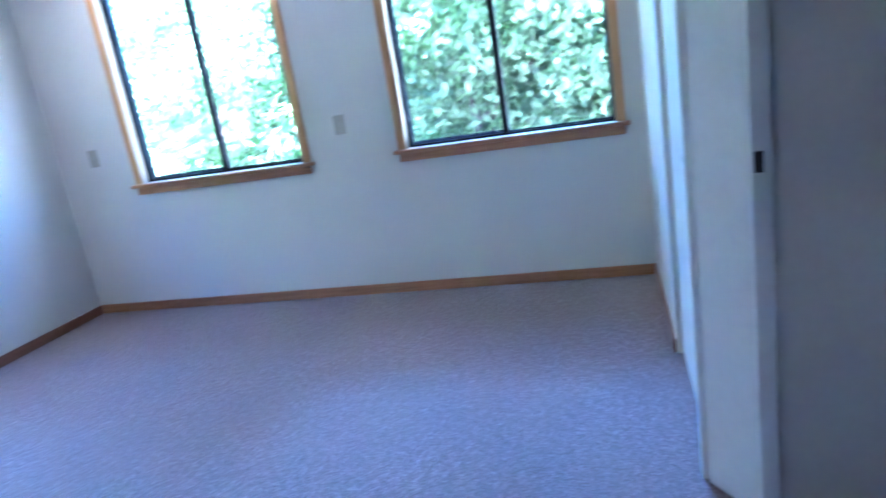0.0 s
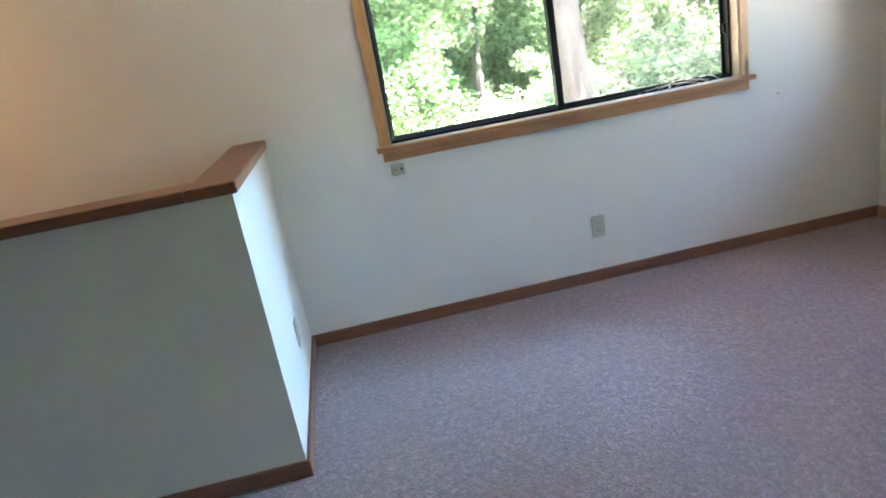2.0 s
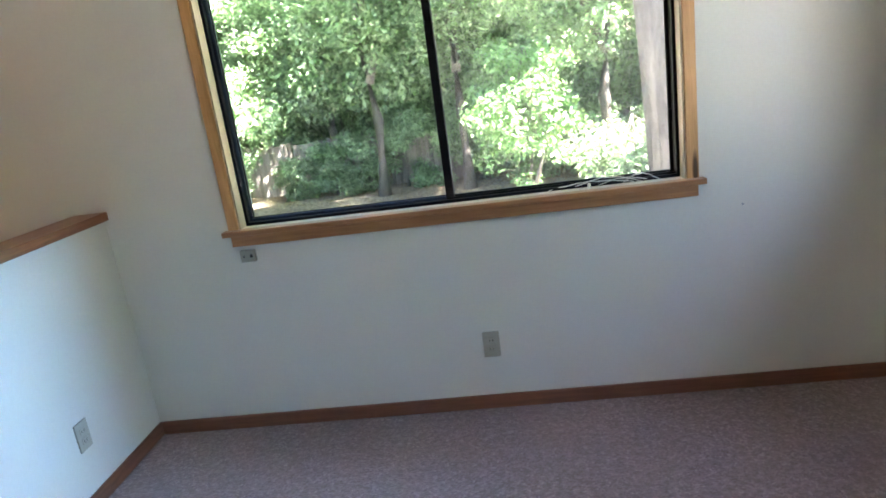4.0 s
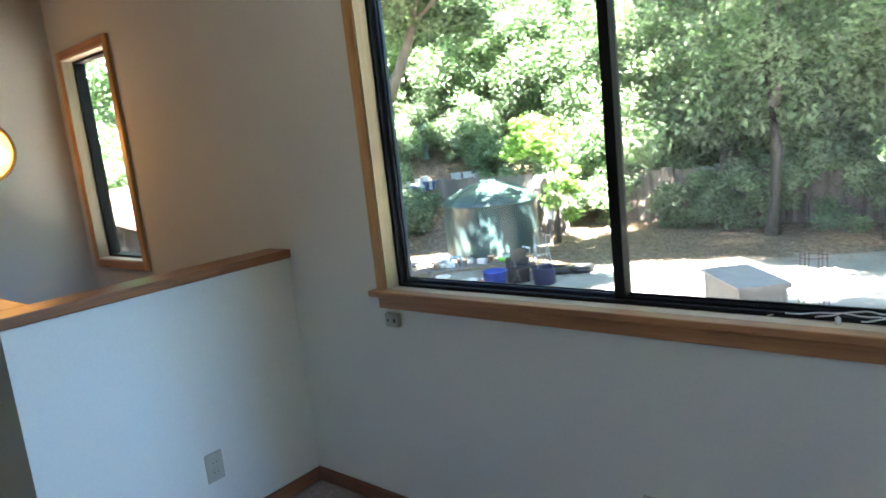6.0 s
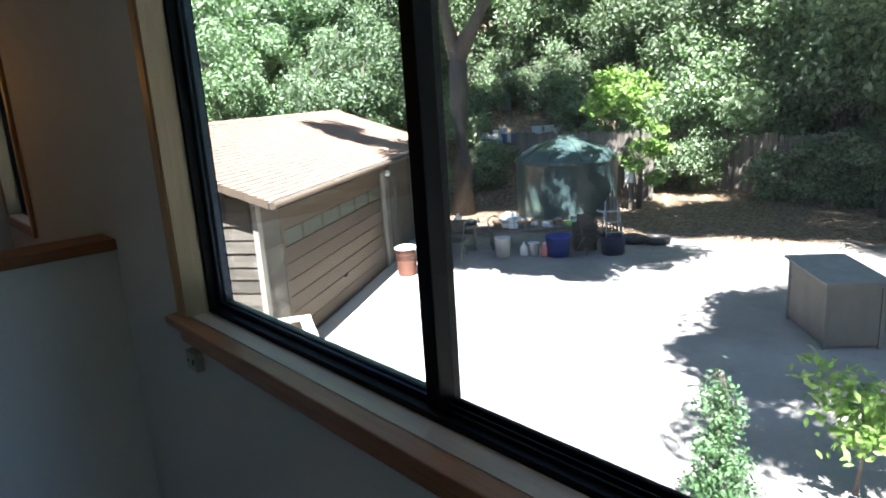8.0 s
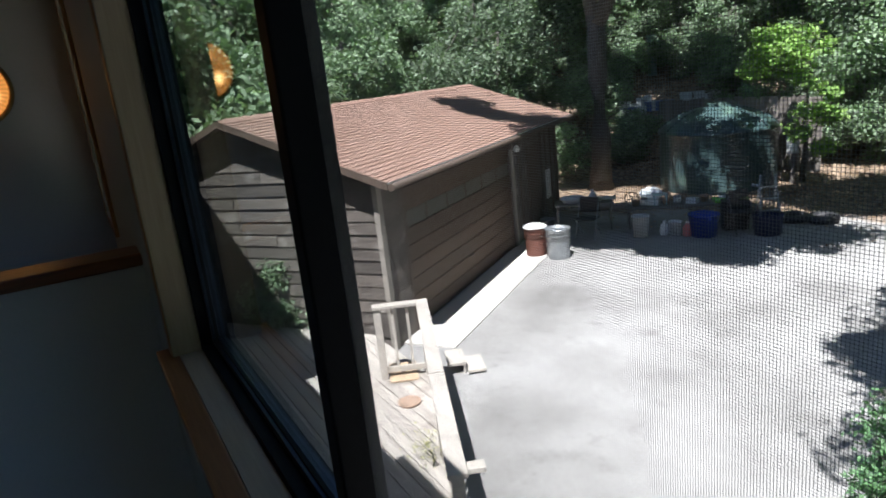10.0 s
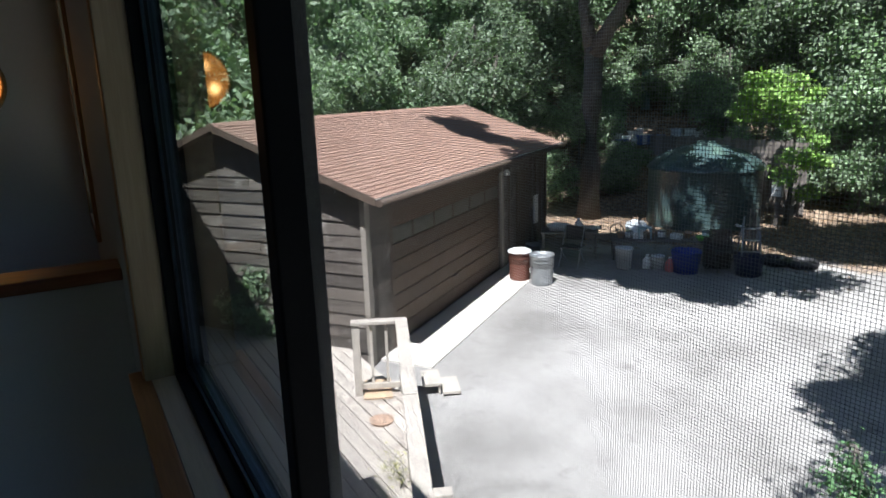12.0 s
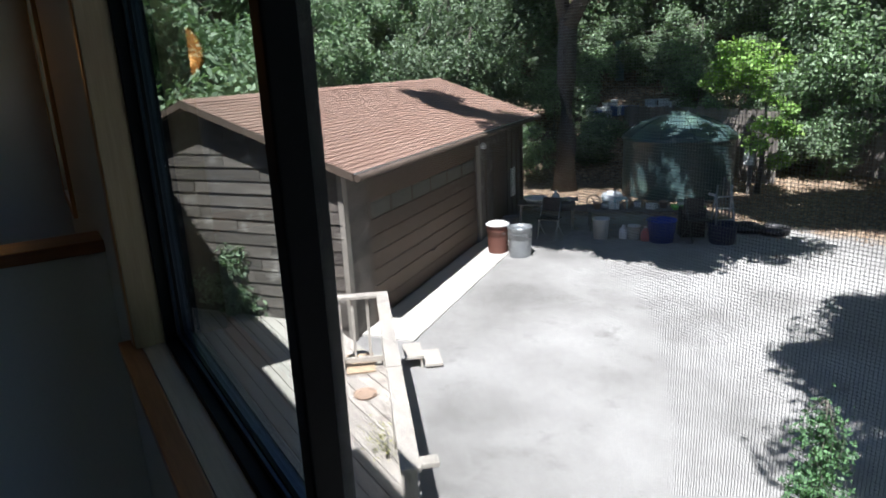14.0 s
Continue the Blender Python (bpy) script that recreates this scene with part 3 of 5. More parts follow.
# closet door and its casing, entry jamb with a strike plate
door = thing("door_1", pose(-1.86, -3.862, 0), "white flat closet door, closed, with a small knob", "door", kind="structure")
part("leaf", box(0.004, 0.806, -0.035, 0.0, 0.01, 2.04, 0.002), DOORPAINT, door)
part("casing", box(-0.055, -0.001, -0.02, 0.038, 0.0, 2.10, 0.003), DOORPAINT, door)
part("knob", turned([(0.008, 0.0), (0.009, 0.012), (0.018, 0.02), (0.019, 0.03), (0.010, 0.036), (0.0, 0.037)], 20), DOORPAINT, door, "round knob").matrix_basis = pose(0.06, 0.0, 0.95, -90, 0, 0)
jamb = thing("door_jamb", pose(-2.078, -3.98, 0), "white entry door jamb with a dark strike plate", "jamb", kind="structure")
part("post", box(-0.02, 0.0, -0.012, 0.033, 0.0, CEILING - 0.01, 0.003), DOORPAINT, jamb)
part("leaf", box(-0.004, 0.0, -1.2, -0.014, 0.0, CEILING - 0.01), surface("taupe_door", (0.58, 0.53, 0.47), (0.64, 0.59, 0.53), 2.0, 0.55, fine=40, relief=0.05), jamb, "flat taupe door leaf")
part("strike_plate", box(-0.023, -0.019, 0.006, 0.026, 0.945, 0.995, 0.001), DARKHOLE, jamb, "dark metal strike plate")


# ---- ground ----
def rise(x, y):
    u = -0.6 * x + 0.8 * y
    bank = min(1.0, max(0.0, (-11.0 - x) / 4.0))
    return YARD + (0.10 + 0.42 * bank) * max(0.0, min(u - 21.5, 14.0)) + 0.05 * math.sin(0.7 * x) * math.sin(0.6 * y + 1) * min(1, max(0, (u - 14) / 6))


def ground_material():
    m, t, p = nodes_of("yard_ground")
    v = position(t)
    sep = t.nodes.new("ShaderNodeSeparateXYZ")
    link(t, v, sep.inputs[0])
    # pale dusty drive inside, leaf litter beyond its uneven border
    u = t.nodes.new("ShaderNodeMath")
    u.operation = "MULTIPLY_ADD"
    link(t, sep.outputs[0], u.inputs[0])
    u.inputs[1].default_value = -0.42
    w = t.nodes.new("ShaderNodeMath")
    w.operation = "MULTIPLY"
    link(t, sep.outputs[1], w.inputs[0])
    w.inputs[1].default_value = 0.9
    link(t, w.outputs[0], u.inputs[2])
    wob = t.nodes.new("ShaderNodeMath")
    wob.operation = "MULTIPLY_ADD"
    link(t, noise_of(t, v, 0.8, 5, 0.65), wob.inputs[0])
    wob.inputs[1].default_value = 4.0
    link(t, u.outputs[0], wob.inputs[2])
    edge = ramp(t, wob.outputs[0], [(0.0, (0, 0, 0)), (1.0, (1, 1, 1))])
    mr = t.nodes.new("ShaderNodeMapRange")
    link(t, wob.outputs[0], mr.inputs[0])
    mr.inputs[1].default_value, mr.inputs[2].default_value = 17.2, 17.9
    drive = ramp(t, noise_of(t, v, 0.55, 6, 0.62), [(0.32, (0.19, 0.184, 0.176)), (0.5, (0.31, 0.303, 0.291)), (0.7, (0.41, 0.403, 0.39))])
    drive = mix(t, ramp(t, noise_of(t, v, 1.7, 6, 0.7), [(0.57, (0, 0, 0)), (0.72, (1, 1, 1))]), drive, (0.19, 0.185, 0.175))
    drive = mix(t, ramp(t, noise_of(t, v, 55, 3, 0.7), [(0.35, (0.35, 0.35, 0.35)), (0.65, (0, 0, 0))]), drive, (0.2, 0.19, 0.18))
    flakes = t.nodes.new("ShaderNodeTexVoronoi")
    flakes.inputs["Scale"].default_value = 14
    link(t, v, flakes.inputs["Vector"])
    fs = t.nodes.new("ShaderNodeSeparateColor")
    link(t, flakes.outputs["Color"], fs.inputs[0])
    litter = ramp(t, fs.outputs[0], [(0.0, (0.07, 0.045, 0.03)), (0.5, (0.17, 0.12, 0.08)), (1.0, (0.36, 0.28, 0.20))])
    link(t, mix(t, mr.outputs[0], drive, litter), p.inputs["Base Color"])
    p.inputs["Roughness"].default_value = 0.95
    bump(t, p, mix(t, 0.5, noise_of(t, v, 30, 5, 0.7), flakes.outputs["Distance"]), 0.5, 0.012)
    t.nodes.remove(edge.node)
    return m


xs = sorted({round(-30 + 0.75 * i, 3) for i in range(70)} | {-400, -250, -150, -90, -60, -45, -36, 30, 45, 70, 120, 200, 400})
ys = sorted({round(-12 + 0.75 * i, 3) for i in range(75)} | {-400, -200, -100, -50, -25, 52, 65, 90, 140, 250, 400})
verts = [(x, y, rise(x, y)) for y in ys for x in xs]
n = len(xs)
me = bpy.data.meshes.new("ground")
me.from_pydata(verts, [], [(j * n + i, j * n + i + 1, (j + 1) * n + i + 1, (j + 1) * n + i) for j in range(len(ys) - 1) for i in range(n - 1)])
me.materials.append(ground_material())
tagged(new("ground", me), "pale dusty drive fading into brown leaf litter", "ground", kind="structure")

# ---- garage: its own axes, x along the front away from the house, y into the building ----
GAR = pose(-9.17, 3.31, YARD, 0, 0, math.degrees(math.atan2(0.819, -0.573)))
GL, GD, GH = 8.85, 4.6, 2.54
PITCH = 0.363
garage = thing("garage", GAR, "weathered grey-brown garage with a shingle gable roof and wide door", "garage")
D0, D1, DH = 0.72, 5.46, 2.12
bm = bmesh.new()
for a, b, c, d in cells([0.02, D0, D1, GL - 0.02], [0, DH, GH], [(D0, D1, -1, DH)]):
    block(bm, a, b, 0.02, 0.12, c, d)
part("front_wall", bm, SIDING, garage, "dark brown board wall")
bm = bmesh.new()
for x0 in (0.02, GL - 0.12):
    block(bm, x0, x0 + 0.10, 0.12, GD - 0.02, 0, GH)
    v = [bm.verts.new(p) for p in ((x0, 0.0, GH), (x0, GD, GH), (x0, GD / 2, GH + PITCH * GD / 2), (x0 + 0.1, 0.0, GH), (x0 + 0.1, GD, GH), (x0 + 0.1, GD / 2, GH + PITCH * GD / 2))]
    for f in ((0, 2, 1), (3, 4, 5), (0, 1, 4, 3), (1, 2, 5, 4), (2, 0, 3, 5)):
        bm.faces.new([v[i] for i in f])
block(bm, 0.12, GL - 0.12, GD - 0.12, GD - 0.02, 0, GH)
part("end_walls", bm, SIDING, garage)
# lap boards on the end wall towards the house and on the front's short pier
rnd = random.Random(23)
for i in range(18):
    z0, z1 = i * 0.19, i * 0.19 + 0.205
    over = max(0.0, z1 - GH + 0.02) / PITCH
    lean = Matrix.Translation((0.0, 0, z0)) @ Matrix.Rotation(radians(6.0 + rnd.uniform(-1.2, 1.2)), 4, "Y") @ Matrix.Translation((0, 0, -z0))
    cuts = [over, *sorted(rnd.uniform(over + 0.3, GD - over - 0.3) for _ in range(2)), GD - over] if GD - 2 * over > 1.5 else [over, GD - over]
    for y0, y1 in zip(cuts, cuts[1:]):
        if y1 - y0 > 0.3:
            dz = rnd.uniform(-0.006, 0.006)
            part("siding_board", box(-0.034 + rnd.uniform(-0.004, 0.004), -0.006, y0 + 0.003, y1 - 0.003, z0 + dz, z1 + dz, 0.004, lean), SIDING, garage)
    if z1 < GH + 0.1:
        part("siding_board", box(0.03, D0 - 0.1, -0.026 + rnd.uniform(-0.003, 0.003), 0.018, z0, z1 - 0.008, 0.004), SIDING, garage)
for x0, x1 in ((-0.06, 0.06),):
    part("corner_trim", box(x0, x1, -0.05, 0.03, 0, GH, 0.005), GREYTRIM, garage, "pale grey corner trim")
part("corner_trim", box(GL - 0.08, GL + 0.02, -0.04, 0.03, 0, GH, 0.005), TRIMBROWN, garage)
part("door_casing", box(D0 - 0.1, D0, -0.03, 0.02, 0, DH + 0.1, 0.005), TRIMBROWN, garage)
part("door_casing", box(D1, D1 + 0.12, -0.03, 0.02, 0, DH + 0.1, 0.005), GREYTRIM, garage)
part("door_header", box(D0, D1, -0.03, 0.02, DH, DH + 0.1, 0.005), TRIMBROWN, garage)
gdoor = part("garage_door", box(D0, D1, 0.07, 0.1, 0.0, DH), DOORBROWN, garage, "closed brown sectional door with a row of small panes")
for r in range(8):
    z0, z1 = 0.02 + r * 0.262, 0.02 + (r + 1) * 0.262 - 0.012
    if r == 6:
        continue
    part("door_board", box(D0 + 0.01, D1 - 0.01, 0.045, 0.069, z0, z1, 0.003), DOORBROWN, gdoor)
for k in range(6):
    w = (D1 - D0 - 0.02) / 6
    a = D0 + 0.01 + k * w
    part("door_pane", box(a + 0.03, a + w - 0.03, 0.052, 0.066, 1.60, 1.84, 0.002), FROST, gdoor, "pale frosted pane")
    part("door_muntin", box(a - 0.029, a + 0.029, 0.045, 0.069, 1.592, 1.85, 0.002), DOORBROWN, gdoor)
part("door_handle", box(3.0, 3.14, 0.0, 0.045, 0.5, 0.53, 0.006), STEEL, gdoor, "steel pull handle")
# side door and boards past the wide door
side = part("side_door", box(6.55, 7.4, -0.01, 0.02, 0.02, 2.02, 0.004), TRIMBROWN, garage, "dark brown side door")
part("handle", turned([(0.012, 0), (0.026, 0.03), (0.024, 0.05), (0.0, 0.052)], 12), STEEL, side).matrix_basis = pose(6.63, -0.01, 0.98, 90, 0, 0)
for k in range(8):
    x0 = D1 + 0.13 + k * 0.4
    if not 6.2 < x0 < 7.4:
        part("batten", box(x0, x0 + 0.05, -0.012, 0.02, 0, GH - 0.05, 0.003), TRIMBROWN, garage)
part("notice", box(7.9, 8.2, -0.016, 0.019, 0.55, 1.25, 0.002), WHITEPL, garage, "pale panel leaning on the wall")
part("lamp", turned([(0.03, 0), (0.07, -0.05), (0.06, -0.12), (0.0, -0.14)], 14), WHITEPL, garage, "small white wall lamp").matrix_basis = pose(5.7, -0.06, 2.15)

# roof: two slopes, fascia, gutter and shingles
OX, OY, T = 0.27, 0.37, 0.05
slope = math.atan(PITCH)
for sgn, name in ((1, "roof_front"), (-1, "roof_back")):
    bm = bmesh.new()
    e = (-OY, GD / 2) if sgn == 1 else (GD + OY, GD / 2)
    ze, zr = GH - PITCH * OY, GH + PITCH * GD / 2
    vs = [bm.verts.new(p) for p in ((-OX, e[0], ze), (GL + OX, e[0], ze), (GL + OX, e[1], zr), (-OX, e[1], zr), (-OX, e[0], ze + T), (GL + OX, e[0], ze + T), (GL + OX, e[1], zr + T), (-OX, e[1], zr + T))]
    for f in ((0, 1, 2, 3), (7, 6, 5, 4), (0, 4, 5, 1), (1, 5, 6, 2), (2, 6, 7, 3), (3, 7, 4, 0)):
        bm.faces.new([vs[i] for i in f])
    bmesh.ops.recalc_face_normals(bm, faces=bm.faces)
    part(name, bm, TRIMBROWN, garage)
part("gutter", tube(bmesh.new(), [(-OX, -OY - 0.045, GH - PITCH * OY + 0.0), (GL + OX, -OY - 0.045, GH - PITCH * OY + 0.0)], 0.05, 8), TRIMBROWN, garage, "dark brown eaves gutter")
part("drip_edge", box(-OX, GL + OX, -OY - 0.012, -OY - 0.001, GH - PITCH * OY + 0.045, GH - PITCH * OY + 0.062), WHITEPL, garage, "pale metal drip edge")
for y0 in (-OY, GD / 2):
    up = y0 == -OY
    bm = bmesh.new()
    z0, z1 = (GH - PITCH * OY, GH + PITCH * GD / 2) if up else (GH + PITCH * GD / 2, GH - PITCH * OY)
    y1 = GD / 2 if up else GD + OY
    vs = [bm.verts.new(p) for x in (-OX - 0.025, -OX - 0.002) for p in ((x, y0, z0 - 0.035), (x, y1, z1 - 0.035), (x, y1, z1 + T + 0.012), (x, y0, z0 + T + 0.012))]
    for f in ((0, 1, 2, 3), (7, 6, 5, 4), (0, 4, 5, 1), (1, 5, 6, 2), (2, 6, 7, 3), (3, 7, 4, 0)):
        bm.faces.new([vs[i] for i in f])
    bmesh.ops.recalc_face_normals(bm, faces=bm.faces)
    part("barge_board", bm, TRIMBROWN, garage)


def shingle_material(name, single):
    m, t, p = nodes_of(name)
    g = t.nodes.new("ShaderNodeObjectInfo" if single else "ShaderNodeNewGeometry")
    c = ramp(t, g.outputs["Random" if single else "Random Per Island"], [(0.0, (0.30, 0.185, 0.14)), (0.5, (0.33, 0.21, 0.16)), (1.0, (0.36, 0.235, 0.185))])
    v = position(t)
    c = mix(t, ramp(t, noise_of(t, v, 1.2, 4), [(0.4, (0, 0, 0)), (0.75, (0.6, 0.6, 0.6))]), c, (0.38, 0.26, 0.205))
    c = mix(t, ramp(t, noise_of(t, v, 160, 2), [(0.35, (0.6, 0.6, 0.6)), (0.65, (0, 0, 0))]), c, (0.15, 0.09, 0.065))
    link(t, c, p.inputs["Base Color"])
    p.inputs["Roughness"].default_value = 0.92
    bump(t, p, noise_of(t, v, 160, 2), 0.4, 0.003)
    return m


SHINGLE, SHINGLE_ONE = shingle_material("brown_asphalt_shingle", False), shingle_material("brown_asphalt_shingle_tab", True)
rnd = random.Random(3)
bm = bmesh.new()
c0, s0 = math.cos(slope), math.sin(slope)
vs = [bm.verts.new(p) for p in ((0.0015, 0, 0.019), (0.3185, 0, 0.019), (0.3185, 0.13 * c0, 0.13 * s0 + 0.004), (0.0015, 0.13 * c0, 0.13 * s0 + 0.004), (0.0015, 0, -0.001), (0.3185, 0, -0.001))]
bm.faces.new(vs[:4])
bm.faces.new([vs[4], vs[5], vs[1], vs[0]])
TAB = mesh_of("shingle", bm, SHINGLE_ONE)
for sgn in (1, -1):
    verts, faces = [], []
    length = (GD / 2 + OY) / math.cos(slope)
    course = 0.1
    for r in range(int(length / course) + 1):
        s0, s1 = r * course, min((r + 1) * course + 0.03, length)
        x = -OX - (0.16 if r % 2 else 0.0)
        while x < GL + OX:
            wd = 0.32
            xa, xb = max(x + 0.0015, -OX), min(x + wd - 0.0015, GL + OX)
            if sgn == 1 and x >= -OX and x + wd < 3.15 and s1 < length:
                tab = part("shingle", TAB, SHINGLE_ONE, garage)
                tab.location = (x, -OY - 0.01 + s0 * math.cos(slope), GH - PITCH * OY + T + s0 * math.sin(slope) + rnd.uniform(0, 0.0015))
            elif xb - xa > 0.02:
                k = len(verts)
                lift = 0.016 + rnd.uniform(0, 0.002)
                dz = rnd.uniform(-0.0015, 0.0015)
                for s2, h in ((s0 + dz, lift + 0.003), (s1, 0.004)):
                    y = -OY - 0.01 + s2 * math.cos(slope)
                    z = GH - PITCH * OY + T + s2 * math.sin(slope) + h
                    y = y if sgn == 1 else GD - y
                    verts.extend([(xa, y, z), (xb, y, z)])
                y = -OY - 0.01 + (s0 + dz) * math.cos(slope)
                y = y if sgn == 1 else GD - y
                z = GH - PITCH * OY + T + s0 * math.sin(slope) - 0.001
                verts.extend([(xa, y, z), (xb, y, z)])
                faces.extend([(k, k + 1, k + 3, k + 2), (k + 4, k + 5, k + 1, k)])
            x += wd
    me = bpy.data.meshes.new("shingles")
    me.from_pydata(verts, [], faces)
    me.materials.append(SHINGLE)
    tagged(part("shingles", me, SHINGLE, garage, "sun-bleached brown asphalt shingles"), kind="stuff")
zr = GH + PITCH * GD / 2 + T
bm = bmesh.new()
vs = [bm.verts.new(p) for p in ((0, -0.14, -0.03), (0.33, -0.14, -0.02), (0.33, 0, 0.035), (0, 0, 0.025), (0.33, 0.14, -0.02), (0, 0.14, -0.03))]
bm.faces.new(vs[:4])
bm.faces.new([vs[3], vs[2], vs[4], vs[5]])
cap_mesh = mesh_of("ridge_cap", bm, SHINGLE)
for k in range(int((GL + 2 * OX) / 0.3)):
    cap_piece = part("ridge_cap", cap_mesh, SHINGLE, garage)
    cap_piece.matrix_local = pose(-OX + k * 0.3, GD / 2, zr)
apron = new("concrete_apron", mesh_of("concrete_apron", box(0.2, 6.0, -0.85, -0.005, -0.03, 0.03, 0.01), CONCRETE))
apron.matrix_world = GAR
tagged(apron, "bright pale concrete strip before the garage door", "apron", kind="structure")

# ---- deck and rail ----
deck = thing("deck", pose(0, 0, -2.0), "weathered grey plank deck beside the house", "deck", kind="structure")
rnd = random.Random(2)
A, B = Vector((-7.98, 2.61, 0)), Vector((-7.74, 3.10, 0))
C = Vector((-4.47, 1.62, 0))
y = 0.18
while y < 3.05:
    # each board stops at the rail's line or at the garage
    xr = C.x + (y - C.y) * (B.x - C.x) / (B.y - C.y) if y > C.y else -3.2
    xl = -9.25 - (3.31 - y) * 1.43
    part("plank", box(max(xl, -12.0), xr - 0.02 + rnd.uniform(-0.01, 0.01), y, y + 0.138, -0.035, rnd.uniform(-0.003, 0.003), 0.004), DECKWOOD, deck)
    y += 0.146
part("skirt", box(-12.0, -3.2, 0.16, 0.178, -0.22, -0.04), DECKWOOD, deck)
rail = thing("deck_rail", pose(0, 0, -2.0), "sun-bleached wooden deck railing with square balusters", "railing")


def along(p, q, w, z0, z1, bevel=0.006):
    way = (q - p)
    m = Matrix.Translation(p) @ Matrix.Rotation(math.atan2(way.y, way.x), 4, "Z")
    return box(0, way.length, -w / 2, w / 2, z0, z1, bevel, m)


def post_at(p, w, z0, z1):
    m = Matrix.Translation(p) @ Matrix.Rotation(math.atan2(B.y - C.y, B.x - C.x), 4, "Z")
    return box(-w / 2, w / 2, -w / 2, w / 2, z0, z1, 0.005, m)


way = (C - B).normalized()
part("handrail", along(B - way * 0.06, B + (C - B) * 0.56, 0.14, 0.912, 0.95), RAILWOOD, rail)
part("handrail", along(B + (C - B) * 0.561, C, 0.14, 0.908, 0.946), RAILWOOD, rail)
part("handrail", along(A - (B - A).normalized() * 0.05, B - (B - A).normalized() * 0.072, 0.13, 0.912, 0.95), RAILWOOD, rail)
side_way = Vector((-way.y, way.x, 0))
part("end_block", along(C - way * 0.1 + side_way * 0.072, C - way * 0.1 + side_way * 0.2, 0.1, 0.90, 0.94), RAILWOOD, rail)
for p in (A, B, B + (C - B) * 0.5, C - way * 0.08):
    part("post", post_at(p, 0.088, -0.2, 0.91), RAILWOOD, rail)
part("bottom_rail", along(A, B, 0.04, 0.08, 0.15), RAILWOOD, rail)
part("bottom_rail", along(B, C, 0.04, 0.08, 0.15), RAILWOOD, rail)
part("middle_rail", along(B, C, 0.03, 0.83, 0.91), RAILWOOD, rail)
for f in (0.33, 0.66):
    part("baluster", post_at(A + (B - A) * f, 0.034, 0.15, 0.91), RAILWOOD, rail)
for k in range(1, 24):
    if k != 12:
        part("baluster", post_at(B + (C - B) * (k / 24), 0.034, 0.15, 0.83), RAILWOOD, rail)
step = thing("door_step", pose(-7.95, 3.62, YARD, 0, 0, -24), "pale wooden steps at the end of the deck", "step")
part("tread", box(-0.32, 0.12, -0.14, 0.10, 0.13, 0.17, 0.006), RAILWOOD, step)
part("tread", box(-0.28, 0.17, 0.11, 0.34, 0.03, 0.07, 0.006), RAILWOOD, step)
part("riser", box(-0.30, 0.10, 0.06, 0.09, 0.0, 0.13, 0.004), RAILWOOD, step)
mat_rug = new("door_mat", mesh_of("door_mat", box(-0.27, 0.27, -0.17, 0.17, 0, 0.02, 0.006), COIR))
mat_rug.matrix_world = pose(-7.98, 2.86, -1.995, 0, 0, -24)
tagged(mat_rug, "small tan coir mat on the deck", "mat")
saucer = new("plant_saucer", mesh_of("plant_saucer", turned([(0.0, 0.0), (0.12, 0.0), (0.138, 0.026), (0.13, 0.028), (0.112, 0.011), (0.0, 0.011)], 28), TERRACOTTA))
saucer.matrix_world = pose(-7.22, 2.55, -1.996)
tagged(saucer, "round terracotta saucer lying on the deck", "saucer")


# ---- trees and shrubs ----
def leaves(name, clumps, count, size, material, seed, flat=0.7):
    """A crown of single rhombic leaves, gathered in uneven clumps (x, y, z, radius)."""
    r = np.random.default_rng(seed)
    cl = np.array(clumps, float)
    w = cl[:, 3] ** 2
    pick = r.choice(len(cl), count, p=w / w.sum())
    way = r.normal(size=(count, 3))
    way /= np.linalg.norm(way, axis=1)[:, None]
    rad = r.random(count) ** 0.45
    c = cl[pick, :3] + way * (rad * cl[pick, 3])[:, None] * np.array([1, 1, 0.75]) + r.normal(scale=0.05, size=(count, 3))
    nrm = way * 0.6 + r.normal(size=(count, 3)) * 0.7 + np.array([0, 0, flat])
    nrm /= np.linalg.norm(nrm, axis=1)[:, None]
    u = np.cross(nrm, r.normal(size=(count, 3)))
    u /= np.linalg.norm(u, axis=1)[:, None]
    v = np.cross(nrm, u)
    s2 = size * r.uniform(0.6, 1.3, count)[:, None]
    bend = nrm * s2 * 0.12
    quad = np.stack([c + u * s2, c + v * s2 * 0.45 + bend, c - u * s2, c - v * s2 * 0.45 + bend], 1).reshape(-1, 3)
    me = bpy.data.meshes.new(name)
    me.vertices.add(count * 4)
    me.vertices.foreach_set("co", quad.astype(np.float32).ravel())
    me.loops.add(count * 4)
    me.loops.foreach_set("vertex_index", np.arange(count * 4, dtype=np.int32))
    me.polygons.add(count)
    me.polygons.foreach_set("loop_start", np.arange(0, count * 4, 4, dtype=np.int32))
    me.update(calc_edges=True)
    me.materials.append(material)
    return me


def cloud(r, n, cx, cy, cz, rx, ry, rz, lo, hi):
    """Clump centres through an ellipsoid, most of them near its skin."""
    out = []
    for _ in range(n):
        v = Vector((r.gauss(0, 1), r.gauss(0, 1), r.gauss(0, 1))).normalized() * r.uniform(0.45, 1.0)
        out.append((cx + v.x * rx, cy + v.y * ry, cz + v.z * rz, r.uniform(lo, hi)))
    return out


def crooked(r, a, b, n, sway):
    a, b = Vector(a), Vector(b)
    return [a.lerp(b, i / n) + Vector((r.uniform(-1, 1), r.uniform(-1, 1), r.uniform(-0.4, 0.4))) * (sway if 0 < i < n else 0) for i in range(n + 1)]


